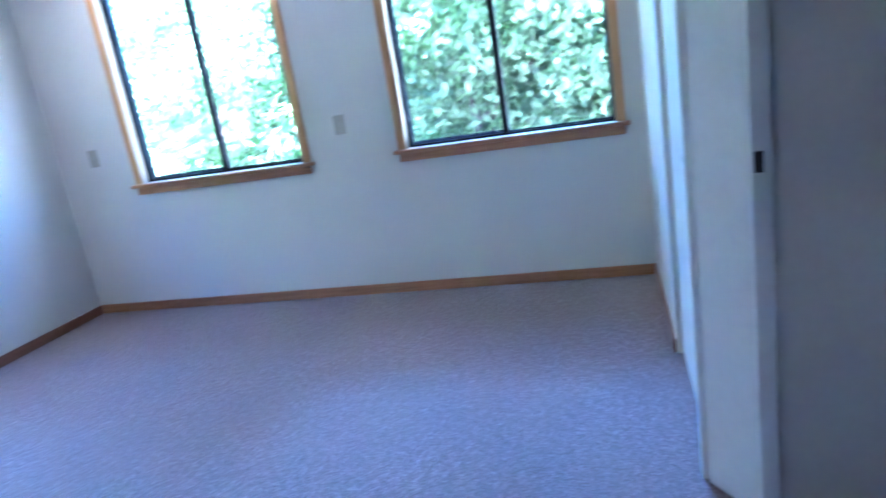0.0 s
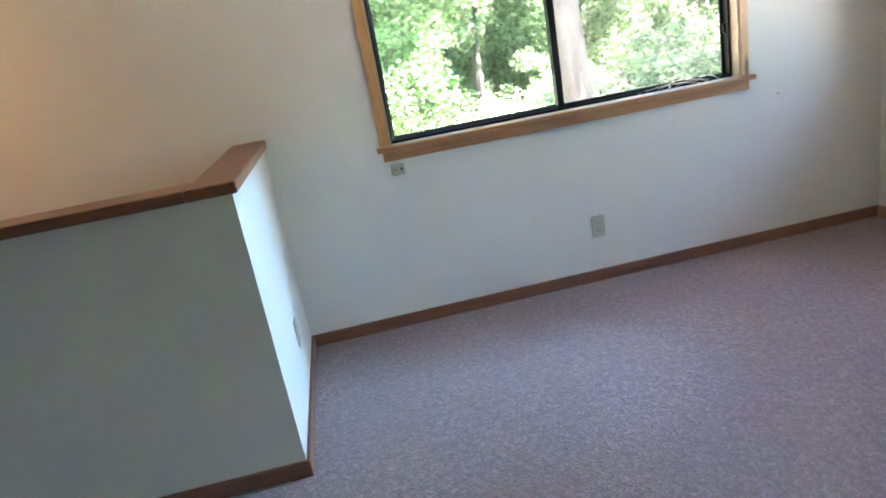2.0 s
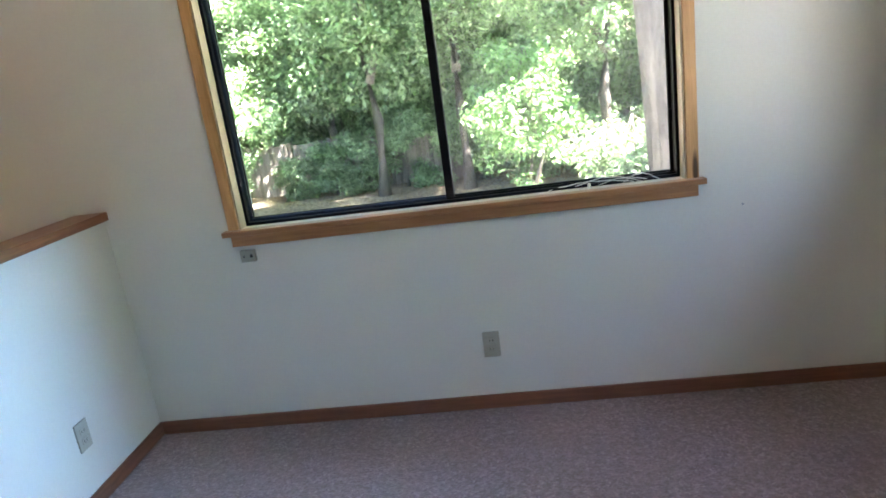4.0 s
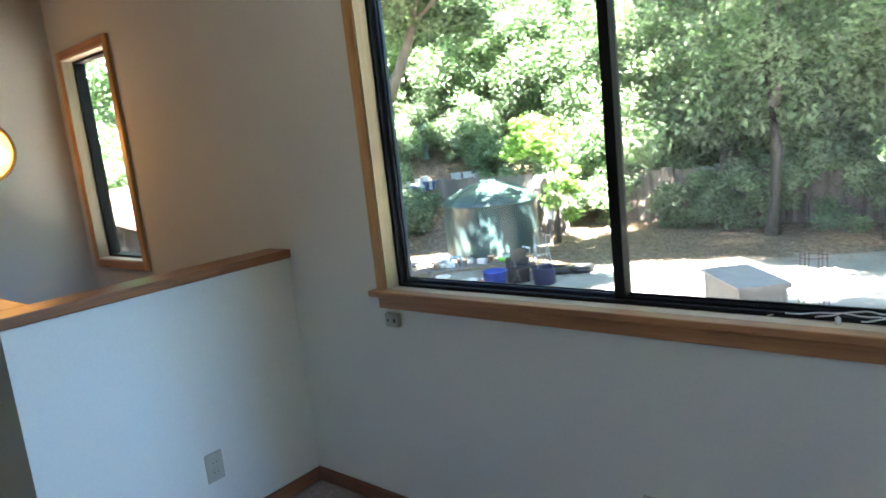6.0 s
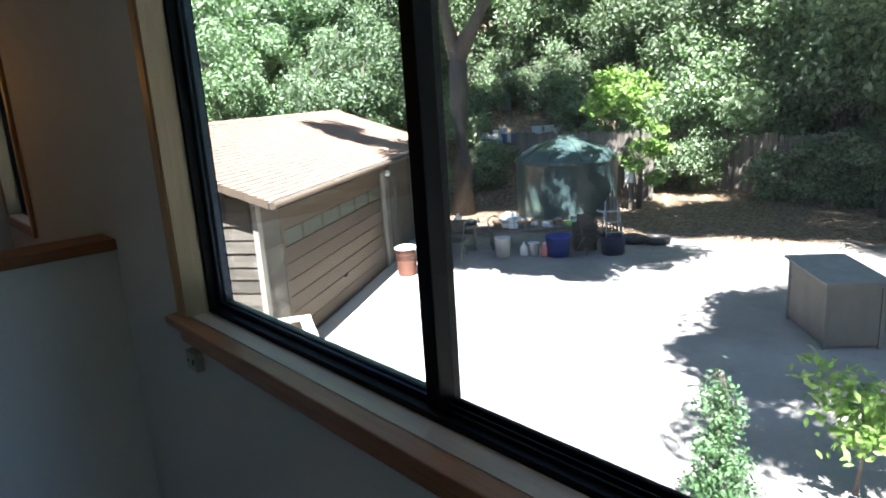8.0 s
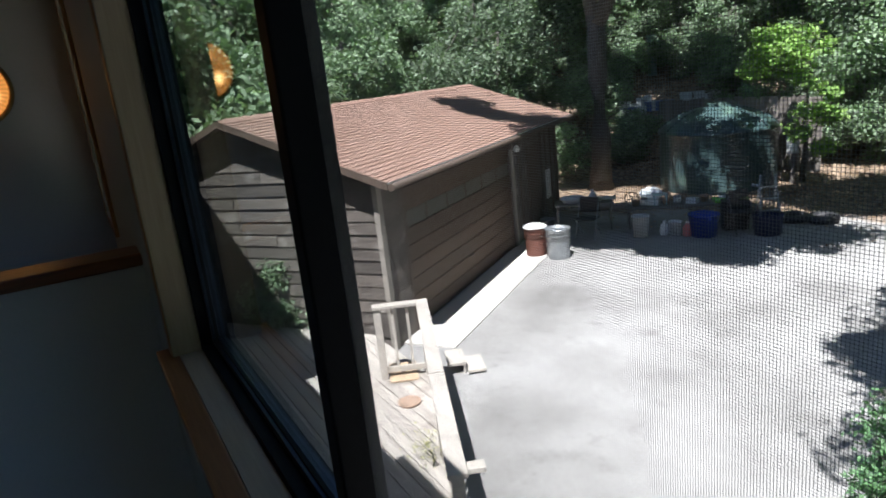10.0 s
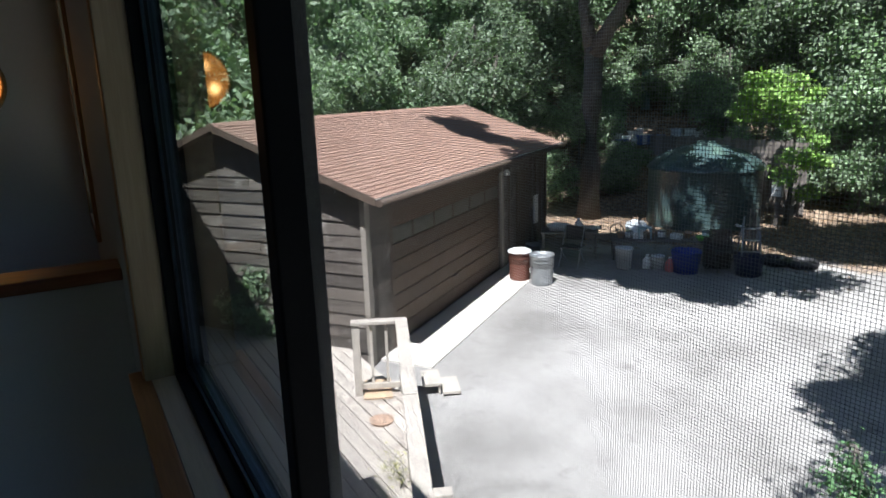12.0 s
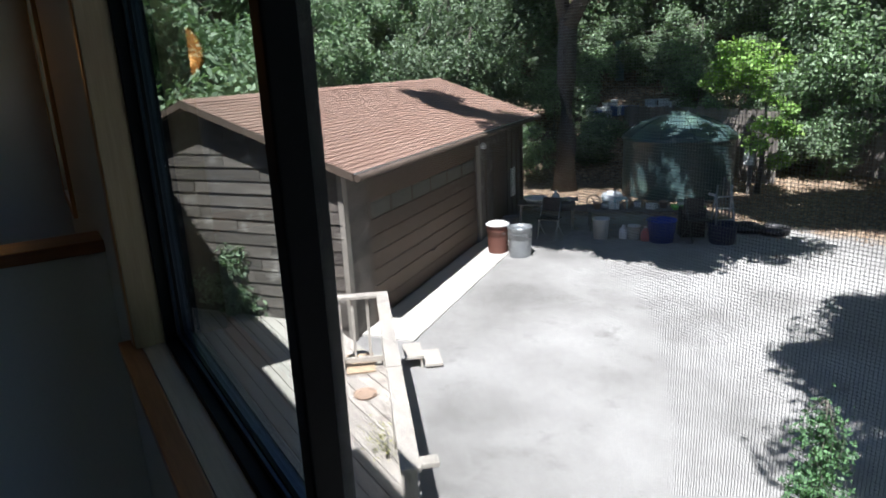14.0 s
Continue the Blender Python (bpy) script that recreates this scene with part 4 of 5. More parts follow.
def tree(m, stems, clumps, count, size, material, seed, label, limbs=10, name="tree", group=""):
    """stems: (points, radius at the foot, radius at the top); limbs run from the stems to some clumps."""
    r = random.Random(seed)
    t = thing(name, m, label, "tree" if name == "tree" else "shrub", group)
    bm = bmesh.new()
    for pts, r0, r1 in stems:
        k = len(pts) - 1
        rad = [(r0 + (r1 - r0) * (i / k)) * (1.35 if i == 0 else 1) for i in range(k + 1)]
        tube(bm, pts, rad, 10)
    for c in r.sample(clumps, min(limbs, len(clumps))):
        pts, r0, r1 = r.choice(stems if len(stems) < 3 else stems[1:])
        i = r.randrange(len(pts) // 2, len(pts))
        k = len(pts) - 1
        ra = (r0 + (r1 - r0) * (i / k)) * 0.55
        tube(bm, crooked(r, pts[i], c[:3], 4, 0.12), [ra * f for f in (1, 0.8, 0.6, 0.4, 0.2)], 6)
    part("trunk", bm, BARK, t)
    part("crown", leaves("crown", clumps, count, size, material, seed), material, t)
    return t


r = random.Random(11)
# the forked oak beyond the garage, with unseen limbs added overhead to shade the yard
ox, oy = -15.47, 13.2
stem1 = [(0, 0, -0.2), (0.08, 0, 1.5), (-0.05, 0.1, 3.2), (0.1, 0, 4.9)]
stem2 = [(0.1, 0, 4.7), (0.75, 0.35, 5.9), (1.3, 0.6, 7.2), (2.4, 0, 8.7)]
stem3 = [(0.05, 0, 4.7), (-0.25, -0.1, 6.0), (-0.3, -0.1, 7.6), (-0.8, 0.2, 9.5)]
# Clumps far from the stem are unseen, placed to cast shade.
cl = cloud(r, 50, 0.5, 0.3, 9.0, 4.5, 4.0, 2.3, 0.5, 1.0) + cloud(r, 80, 7.6, -5.2, 8.3, 3.2, 2.4, 0.9, 0.5, 0.95) + cloud(r, 22, 4.9, -0.9, 8.8, 3.0, 2.4, 0.9, 0.3, 0.6) + cloud(r, 46, 8.9, -1.0, 8.6, 2.3, 1.9, 0.8, 0.4, 0.8) + cloud(r, 16, 4.1, -7.4, 8.8, 1.3, 0.8, 0.4, 0.3, 0.5) + cloud(r, 46, 2.4, 2.3, 9.5, 2.3, 2.2, 0.8, 0.45, 0.9) + cloud(r, 40, 10.1, 0.9, 9.0, 1.5, 1.7, 0.7, 0.4, 0.8) + cloud(r, 30, 2.2, -2.3, 9.0, 1.4, 1.2, 0.6, 0.4, 0.7) + cloud(r, 36, 8.9, -4.9, 8.5, 1.3, 1.3, 0.6, 0.4, 0.7)
tree(pose(ox, oy, YARD), [(stem1, 0.34, 0.25), (stem2, 0.19, 0.1), (stem3, 0.17, 0.09), ([(2.4, 0, 8.5), (4.2, -2, 8.6), (7.5, -5, 8.4)], 0.1, 0.04)], cl, 215000, 0.10, LEAF_OAK, 21, "large forked oak with grey bark and dark leaves", 26)
# a tree by the house, whose crown shades the drive
r = random.Random(12)
cl = cloud(r, 110, -0.4, 0.3, 8.4, 2.4, 3.6, 0.9, 0.4, 0.8) + cloud(r, 44, -1.7, 1.1, 8.2, 1.3, 1.3, 0.5, 0.35, 0.65) + cloud(r, 36, -1.8, -0.6, 8.3, 1.0, 1.1, 0.5, 0.35, 0.65) + cloud(r, 40, -2.35, 1.3, 8.3, 0.9, 1.0, 0.5, 0.35, 0.65) + cloud(r, 30, -1.6, 2.4, 8.3, 0.9, 0.6, 0.5, 0.3, 0.6) + cloud(r, 46, 1.9, -2.1, 8.4, 1.4, 1.2, 0.6, 0.35, 0.65)
tree(pose(0.42, 5.5, YARD), [([(0, 0, -0.2), (0.05, 0.05, 2), (-0.1, 0, 4.2), (-0.2, -0.1, 6.2), (-0.3, -0.3, 7.6), (-0.4, -0.4, 8.6)], 0.25, 0.08)], cl, 74000, 0.085, LEAF_OAK, 22, "leaning oak with a pale trunk beside the house", 18)

# unseen oak added east of the drive; long limbs dapple ground before the fence
r = random.Random(27)
cl = cloud(r, 50, -2.75, 1.4, 9.3, 2.0, 1.8, 0.7, 0.4, 0.8) + cloud(r, 60, -5.3, 2.7, 9.3, 2.2, 2.0, 0.7, 0.4, 0.8) + cloud(r, 40, 0.8, 3.2, 9.3, 2.2, 1.8, 0.7, 0.4, 0.8) + cloud(r, 46, -7.3, 0.5, 9.3, 1.6, 1.1, 0.6, 0.35, 0.75) + cloud(r, 40, -5.0, 0.4, 9.4, 1.6, 0.9, 0.6, 0.35, 0.75) + cloud(r, 40, -8.4, 2.2, 9.4, 1.6, 1.2, 0.6, 0.35, 0.75) + cloud(r, 30, -2.6, -0.3, 9.3, 1.6, 0.8, 0.6, 0.35, 0.7)
tree(pose(2.45, 11.8, YARD), [([(0, 0, -0.3), (0.1, 0.1, 3), (-0.2, 0, 6.0), (-0.8, 0.3, 8.4), (-2.0, 1.0, 9.2)], 0.26, 0.1), ([(-0.5, 0.2, 7.5), (-2.6, 1.4, 9.0), (-5.3, 2.7, 9.2)], 0.12, 0.04)], cl, 54000, 0.085, LEAF_OAK, 28, "unseen old oak with long limbs, added to dapple the litter with shade", 20)

# woodland trees, three builds copied round the yard
builds = []
for k, (mat_, h, rad, cnt) in enumerate(((LEAF_OAK, 6.0, 2.6, 30000), (LEAF_MID, 5.2, 2.9, 28000), (LEAF_MID, 7.5, 2.4, 30000))):
    r = random.Random(40 + k)
    cl = cloud(r, 60, 0, 0, h * 0.55, rad, rad, h * 0.5, 0.45, 0.95)
    st = [([(0, 0, -0.3), (0.1, 0, h * 0.25), (-0.1, 0.1, h * 0.55), (0.1, 0, h * 0.9)], 0.16, 0.04), ([(0.05, 0, 0.5), (0.5, 0.3, h * 0.4), (0.8, 0.4, h * 0.75)], 0.10, 0.03)]
    builds.append(tree(pose(-24 + 7 * k, 33, rise(-24 + 7 * k, 33)), st, cl, cnt, (0.075, 0.088, 0.075)[k], mat_, 50 + k, "dense woodland tree with dark green leaves" if k != 1 else "leafy mid-green woodland tree", 14, group="woodland trees"))
r = random.Random(77)
spots = []
# behind the garage, behind the tank, behind the fence, and east of the house
for x, y in ((-17, 1), (-19, 4.5), (-21, 8), (-20, 12), (-22, 16), (-22.5, 19.5), (-20.5, 23), (-18.5, -3), (-23, 2), (-25, 9),
             (-14.5, 22.5), (-12.5, 23.0), (-11, 22.3), (-9.2, 22.6), (-7.5, 22.3), (-5.8, 22.6), (-4.2, 22.4), (-2.5, 22.5), (-1, 22.2), (0.8, 22), (3, 21), (5.5, 18.5), (-19, 22), (-17, 23), (-11, 27), (-6, 27), (-1, 27), (4, 25),
             (7.5, 14), (9.5, 10.5), (14, -4), (12, -8.5), (16, 7), (10, 13), (18, -1), (-27, 15), (-26, 20), (-20, 25), (-15, 29),
             (-15, -4), (-19, -8)):
    spots.append((x + r.uniform(-0.6, 0.6), y + r.uniform(-0.6, 0.6)))
for x, y in spots:
    b = r.choice(builds)
    if x < -16 and y < 10:
        b = builds[1]
    s2 = r.uniform(0.85, 1.35)
    copy_thing(b, pose(x, y, rise(x, y) - 0.1, 0, 0, r.uniform(0, 360)) @ Matrix.Diagonal((s2, s2, s2 * r.uniform(0.9, 1.2), 1)))
# far, taller ring that closes the view
ring = []
for k in range(46):
    a = math.radians(-55 + k * 5.0)
    d = r.uniform(34, 46)
    x, y = -3 - d * math.sin(a), d * math.cos(a)
    b = r.choice(builds)
    s2 = r.uniform(1.7, 2.6)
    copy_thing(b, pose(x, y, rise(x, y) - 0.2, 0, 0, r.uniform(0, 360)) @ Matrix.Diagonal((s2, s2, s2, 1)))

for x, y, k, s2 in ((7.6, -0.4, 1, 1.05), (8.0, 2.4, 2, 1.1), (6.9, -4.4, 0, 1.15), (6.8, -2.0, 2, 0.95)):
    copy_thing(builds[k], pose(x, y, YARD - 0.1, 0, 0, 70 * x) @ Matrix.Diagonal((s2, s2, s2, 1)))
copy_thing(builds[0], pose(7.4, -3.6, YARD - 0.1, 0, 0, 30))
copy_thing(builds[2], pose(8.2, -6.6, YARD - 0.1, 0, 0, 130))
for x, y, s2 in ((-34, 2, 2.3), (-36, 8, 2.5), (-33, -4, 2.2), (-31, 13, 2.2), (-29, 5.5, 1.9), (-28, -1, 1.9)):
    copy_thing(builds[1], pose(x, y, rise(x, y) - 0.2, 0, 0, 40 * x) @ Matrix.Diagonal((s2, s2, s2, 1)))

# bright shrub by the tank, low bushes along the fence, young laurel by the house, shrub at the garage
r = random.Random(14)
cl = cloud(r, 22, -0.5, -0.25, 3.3, 1.05, 0.9, 0.75, 0.22, 0.42) + cloud(r, 16, 0.25, -0.1, 1.9, 0.5, 0.5, 1.3, 0.15, 0.34)
tree(pose(-11.3, 16.35, YARD), [([(0, 0, -0.1), (0.1, 0, 1.2), (0, 0.1, 2.6), (0.2, 0, 3.8)], 0.07, 0.02)], cl, 4200, 0.085, LEAF_LIME, 61, "bright lime-green young tree in the sun", 14)
for k, (x, y, h, w) in enumerate(((-11.1, 19.5, 2.3, 0.9), (-8.6, 19.4, 1.5, 0.8), (-6.2, 19.6, 2.3, 1.4), (-3.4, 19.2, 2.6, 1.6), (-1.0, 18.6, 2.2, 1.5), (1.6, 17.4, 2.4, 1.5), (-17.6, 13.2, 2.2, 1.2), (-12.2, 19.0, 1.8, 1.0), (2.6, 13.0, 2.2, 1.3), (-4.8, 19.5, 2.8, 1.5), (-2.2, 19.3, 3.0, 1.6), (0.4, 18.6, 2.8, 1.7), (-7.4, 19.7, 2.1, 0.9), (3.4, 16.0, 2.8, 1.6), (-13.0, 18.7, 2.4, 1.1), (-18.6, 15.6, 2.4, 1.4), (-20.0, 17.2, 2.6, 1.5), (-16.2, 20.2, 3.0, 1.6), (-14.2, 20.6, 3.0, 1.6), (-18.4, 20.4, 3.2, 1.7), (-20.2, 14.2, 2.6, 1.5), (-12.0, 20.8, 3.2, 1.6), (-19.3, 19.5, 2.4, 1.3), (-18.0, 20.6, 2.6, 1.4), (-16.4, 20.0, 2.4, 1.3), (-20.8, 18.4, 2.6, 1.4), (-16.6, 15.6, 1.1, 0.7), (-14.8, 18.6, 1.3, 0.9), (-19.0, 17.0, 1.6, 1.0), (-17.2, 16.4, 0.9, 0.7), (-15.6, 19.4, 1.7, 1.0), (-18.3, 20.0, 1.7, 1.1), (-17.3, 20.8, 2.2, 1.3), (-19.9, 19.0, 1.5, 1.0))):
    r = random.Random(90 + k)
    cl = cloud(r, 22, 0, 0, h * 0.5, w, w * 0.9, h * 0.5, 0.25, 0.5)
    tree(pose(x, y, rise(x, y)), [([(0, 0, -0.1), (0.05, 0, h * 0.5), (0, 0.05, h * 0.9)], 0.04, 0.015)], cl, 5500, 0.062, LEAF_OAK if k % 3 else LEAF_MID, 100 + k, "rounded leafy shrub at the wood's edge", 10, "shrub", "woodland shrubs")
for k, (x, y, h, w) in enumerate(((1.7, 9.2, 2.4, 1.2), (2.9, 8.3, 2.8, 1.3), (3.9, 9.8, 3.2, 1.5), (1.2, 11.2, 2.6, 1.3), (4.6, 7.2, 3.0, 1.4), (2.6, 10.9, 3.0, 1.4))):
    r = random.Random(190 + k)
    cl = cloud(r, 26, 0, 0, h * 0.52, w, w * 0.9, h * 0.5, 0.25, 0.5)
    tree(pose(x, y, YARD), [([(0, 0, -0.1), (0.05, 0, h * 0.5), (0, 0.05, h * 0.9)], 0.04, 0.015)], cl, 7000, 0.06, LEAF_OAK, 200 + k, "tall leafy shrub by the drive's edge", 10, "shrub", "shrubs by the drive")
r = random.Random(29)
cl = cloud(r, 46, 0, 0, 2.5, 1.5, 1.3, 1.8, 0.28, 0.6)
tree(pose(-0.95, 13.8, YARD), [([(0, 0, -0.1), (0.15, 0, 1.4), (-0.1, 0.1, 2.8), (0.2, 0, 4.0)], 0.06, 0.02), ([(0.1, 0, 0.3), (0.6, 0.2, 1.8), (0.8, 0.2, 3.0)], 0.045, 0.015)], cl, 7500, 0.07, LEAF_LAUREL, 66, "tall sunlit pale-leaved shrub at the drive's edge", 16, "shrub")
# tall woodland oaks whose high crowns, out of view, are placed to dapple the ground
r = random.Random(45)
cl = cloud(r, 80, 0, 0, 9.0, 3.3, 3.3, 0.9, 0.4, 0.85) + cloud(r, 70, 0.3, 0.2, 5.6, 2.3, 1.9, 2.0, 0.4, 0.8)
tall = tree(pose(-5.5, 18.4, YARD), [([(0, 0, -0.3), (0.15, 0.1, 2.4), (-0.1, 0.0, 5.0), (0.2, 0.1, 7.6), (0.1, 0, 9.0)], 0.2, 0.07), ([(0.05, 0.05, 3.6), (0.9, 0.3, 6.0), (1.5, 0.6, 8.6)], 0.11, 0.04)], cl, 26000, 0.085, LEAF_MID, 58, "tall oak with a bare grey trunk and high crown", 12, group="tall oaks")
# The last copy stands out of view, added to shade shrubs by the drive.
for x, y, a in ((-2.6, 17.8, 70), (1.6, 16.0, 150), (-7.6, 21.6, 210), (5.7, 5.4, 20)):
    copy_thing(tall, pose(x, y, rise(x, y), 0, 0, a))
r = random.Random(15)
cl = [(r.uniform(-0.15, 0.17) * (1.3 - i / 22), r.uniform(-0.16, 0.16) * (1.3 - i / 22), 0.15 + 1.25 * (i / 22), 0.15 - 0.09 * i / 22) for i in range(22)]
tree(pose(-3.1, 4.08, YARD), [([(0, 0, -0.1), (0.02, 0, 0.7), (0, 0.02, 1.45)], 0.018, 0.006)], cl, 4200, 0.026, leaf_material("young_laurel_leaves", (0.045, 0.10, 0.05), (0.15, 0.27, 0.13), (1.0, 1.2, 0.6)), 71, "young laurel shrub with glossy upright leaves", 12, "shrub")
r = random.Random(16)
cl = cloud(r, 16, 0, 0, 0.75, 0.5, 0.4, 0.5, 0.14, 0.26)
tree(pose(-10.75, 2.15, YARD), [([(0, 0, 0), (0.05, 0, 0.5), (0, 0, 1.0)], 0.02, 0.008)], cl, 1500, 0.05, LEAF_MID, 72, "flowering shrub against the garage wall", 10, "shrub")
r = random.Random(17)
cl = cloud(r, 14, 0, 0, 0.95, 0.42, 0.42, 0.45, 0.14, 0.24)
tree(pose(-2.45, 5.4, YARD), [([(0, 0, 0), (0.05, 0, 0.5), (0, 0, 1.0)], 0.02, 0.008)], cl, 600, 0.06, LEAF_LIME, 73, "sunlit yellow-green shrub by the drive", 8, "shrub")

# a thin weedy plant on the deck by the rail
r = random.Random(18)
cl = [(r.uniform(-0.22, 0.12), r.uniform(-0.16, 0.10), r.uniform(0.12, 0.27), 0.06) for i in range(16)]
st = [([(0, 0, 0), (0.03 + r.uniform(-0.06, 0.06), 0.02, 0.12), (r.uniform(-0.2, 0.15), r.uniform(-0.1, 0.1), 0.25)], 0.004, 0.0015) for i in range(5)]
tree(pose(-5.98, 2.16, -1.998), st, cl, 210, 0.016, leaf_material("weed_leaves", (0.26, 0.28, 0.10), (0.50, 0.50, 0.22), (1.0, 1.0, 0.5)), 74, "wispy yellow-green weed on the deck by the rail", 8, "weed")

# ---- fence ----
fence = thing("fence", pose(0, 0, 0), "tall weathered grey board fence", "fence")
r = random.Random(31)
FA, FB = Vector((-14.0, 20.4, 0)), Vector((4.0, 20.4, 0))
for k in range(8):
    x = FA.x + k * (FB.x - FA.x) / 7
    part("post", box(x - 0.05, x + 0.05, 20.43, 20.53, rise(x, 20.4) - 0.1, rise(x, 20.4) + 1.8, 0.005), FENCEWOOD, fence)
x = FA.x
while x < FB.x:
    z = rise(x, 20.4)
    h = 1.85 + r.uniform(-0.05, 0.05)
    part("board", box(x, x + 0.13, 20.40 + r.uniform(-0.006, 0.006), 20.42, z, z + h, 0.003), FENCEWOOD, fence)
    x += 0.145 if r.random() > 0.06 else 0.19

for k in range(4):
    x = -17.2 + 1.8 * k
    part("post", box(x - 0.05, x + 0.05, 17.74, 17.84, rise(x, 17.7) - 0.3, YARD + 2.1, 0.005), FENCEWOOD, fence)
x = -17.3
while x < -11.7:
    part("board", box(x, x + 0.13, 17.70 + r.uniform(-0.006, 0.006), 17.72, rise(x, 17.7) - 0.1, YARD + 2.16 + r.uniform(-0.05, 0.05), 0.003), FENCEWOOD, fence)
    x += 0.145 if r.random() > 0.06 else 0.19

# ---- water tank ----
tank = thing("water_tank", pose(-13.1, 15.3, YARD), "large dark green plastic water tank with a domed lid", "water tank")
prof = [(1.5, -0.05)]
prof += [(1.5, 0.02), (1.5, 0.8), (1.5, 1.49), (1.53, 1.53), (1.55, 1.57), (1.5, 1.64), (1.3, 1.80), (1.0, 1.97), (0.6, 2.12), (0.25, 2.20)]
part("shell", turned(prof, 48), TANKGREEN, tank)
part("lid", turned([(0.27, 2.19), (0.27, 2.25), (0.22, 2.28), (0.0, 2.29)], 24), TANKGREEN, tank)
for k in range(10):
    a = 2 * math.pi * k / 10
    part("rib", tube(bmesh.new(), [(1.5 * math.cos(a), 1.5 * math.sin(a), 1.64), (1.3 * math.cos(a), 1.3 * math.sin(a), 1.80), (1.0 * math.cos(a), 1.0 * math.sin(a), 1.97), (0.6 * math.cos(a), 0.6 * math.sin(a), 2.12)], 0.03, 6), TANKGREEN, tank)
part("outlet_pipe", tube(bmesh.new(), [(1.45, -0.5, 0.2), (1.75, -0.6, 0.2), (1.75, -0.6, 0.0)], 0.04, 8), WHITEPL, tank, "white outlet pipe")
meter = thing("meter_box", pose(-11.35, 16.0, YARD - 0.1, 0, 0, 20), "pale grey utility box on a post by the tank", "utility box")
part("post", box(-0.05, 0.05, 0.07, 0.15, 0, 1.7, 0.005), FENCEWOOD, meter)
part("cabinet", box(-0.14, 0.14, -0.1, 0.07, 0.95, 1.45, 0.012), GALV, meter)
part("cover", box(-0.12, 0.12, -0.115, -0.1, 0.98, 1.42, 0.005), WHITEPL, meter)

# ---- wooden cabinet in the drive ----
hut = thing("storage_cabinet", pose(-3.9, 9.33, YARD, 0, 0, 41), "weathered plywood storage cabinet with a sloping grey lid", "cabinet")
part("body", box(-0.34, 0.34, -0.60, 0.60, 0.02, 0.92, 0.006), PLY, hut)
for sx in (-1, 1):
    for sy in (-1, 1):
        part("corner_batten", box(sx * 0.35 - 0.024, sx * 0.35 + 0.024, sy * 0.61 - 0.024, sy * 0.61 + 0.024, 0, 0.93, 0.004), PLY, hut)
part("panel", box(-0.32, 0.32, -0.622, -0.605, 0.06, 0.90, 0.004), PLY, hut)
door_leaf = part("door", box(-0.362, -0.345, -0.57, 0.57, 0.06, 0.90, 0.004), PLY, hut)
part("knob", turned([(0.008, 0.0), (0.016, 0.015), (0.015, 0.026), (0.0, 0.028)], 12), STEEL, door_leaf).matrix_basis = pose(-0.362, 0.50, 0.72, 0, -90, 0)
for z in (0.2, 0.74):
    part("hinge", box(-0.368, -0.362, -0.57, -0.50, z, z + 0.04, 0.002), STEEL, door_leaf)
part("lid", box(-0.43, 0.42, -0.70, 0.69, 0, 0.035, 0.005, pose(0, 0, 0.945, 1.5, 0, 0)), ROOFGREY, hut, "grey roll-roofing lid")
part("fascia", box(-0.42, 0.41, -0.716, -0.701, -0.045, 0.03, 0.003, pose(0, 0, 0.945, 1.5, 0, 0)), PLY, hut)
cage = thing("plant_cage", pose(-3.1, 10.6, YARD), "thin dark wire plant cage behind the cabinet", "plant cage")
for k in range(6):
    a = math.pi * k / 3
    part("rod", tube(bmesh.new(), [(0.24 * math.cos(a), 0.24 * math.sin(a), 0), (0.2 * math.cos(a), 0.2 * math.sin(a), 1.15)], 0.008, 5), RUST, cage)
for z in (0.35, 0.7, 1.05):
    part("hoop", tube(bmesh.new(), [(0.225 * math.cos(a), 0.225 * math.sin(a), z) for a in (2 * math.pi * k / 20 for k in range(21))], 0.007, 5, False), RUST, cage)

# ---- bins and clutter by the garage ----
def trash_can(m, material, label, lid=True):
    t = thing("trash_can", m, label, "trash can", "trash cans")
    prof = [(0.0, 0.0), (0.225, 0.0), (0.23, 0.02)]
    for i in range(5):
        z0 = 0.06 + i * 0.11
        rr = 0.23 + 0.03 * (z0 / 0.66)
        prof += [(rr, z0), (rr + 0.008, z0 + 0.03), (rr + 0.002, z0 + 0.06)]
    prof += [(0.262, 0.64), (0.275, 0.655), (0.275, 0.67), (0.26, 0.672), (0.255, 0.4), (0.0, 0.38)]
    part("body", turned(prof, 32), material, t)
    for sgn in (-1, 1):
        part("handle", tube(bmesh.new(), [(sgn * 0.26, -0.07, 0.5), (sgn * 0.31, -0.06, 0.48), (sgn * 0.31, 0.06, 0.48), (sgn * 0.26, 0.07, 0.5)], 0.008, 6), STEEL, t)
    if lid:
        part("lid", turned([(0.285, 0.655), (0.288, 0.675), (0.2, 0.715), (0.05, 0.735), (0.0, 0.736)], 32), WHITEPL, t, "pale dented lid")
        part("lid_handle", tube(bmesh.new(), [(-0.06, 0, 0.73), (-0.05, 0, 0.765), (0.05, 0, 0.765), (0.06, 0, 0.73)], 0.008, 6), STEEL, t)
    return t


trash_can(pose(-11.42, 7.62, YARD + 0.03) @ Matrix.Diagonal((0.86, 0.86, 0.88, 1)), RUST, "rusty red trash can with a pale lid")
trash_can(pose(-10.98, 7.84, YARD) @ Matrix.Diagonal((0.94, 0.94, 0.9, 1)), GALV, "open galvanised steel trash can", False)


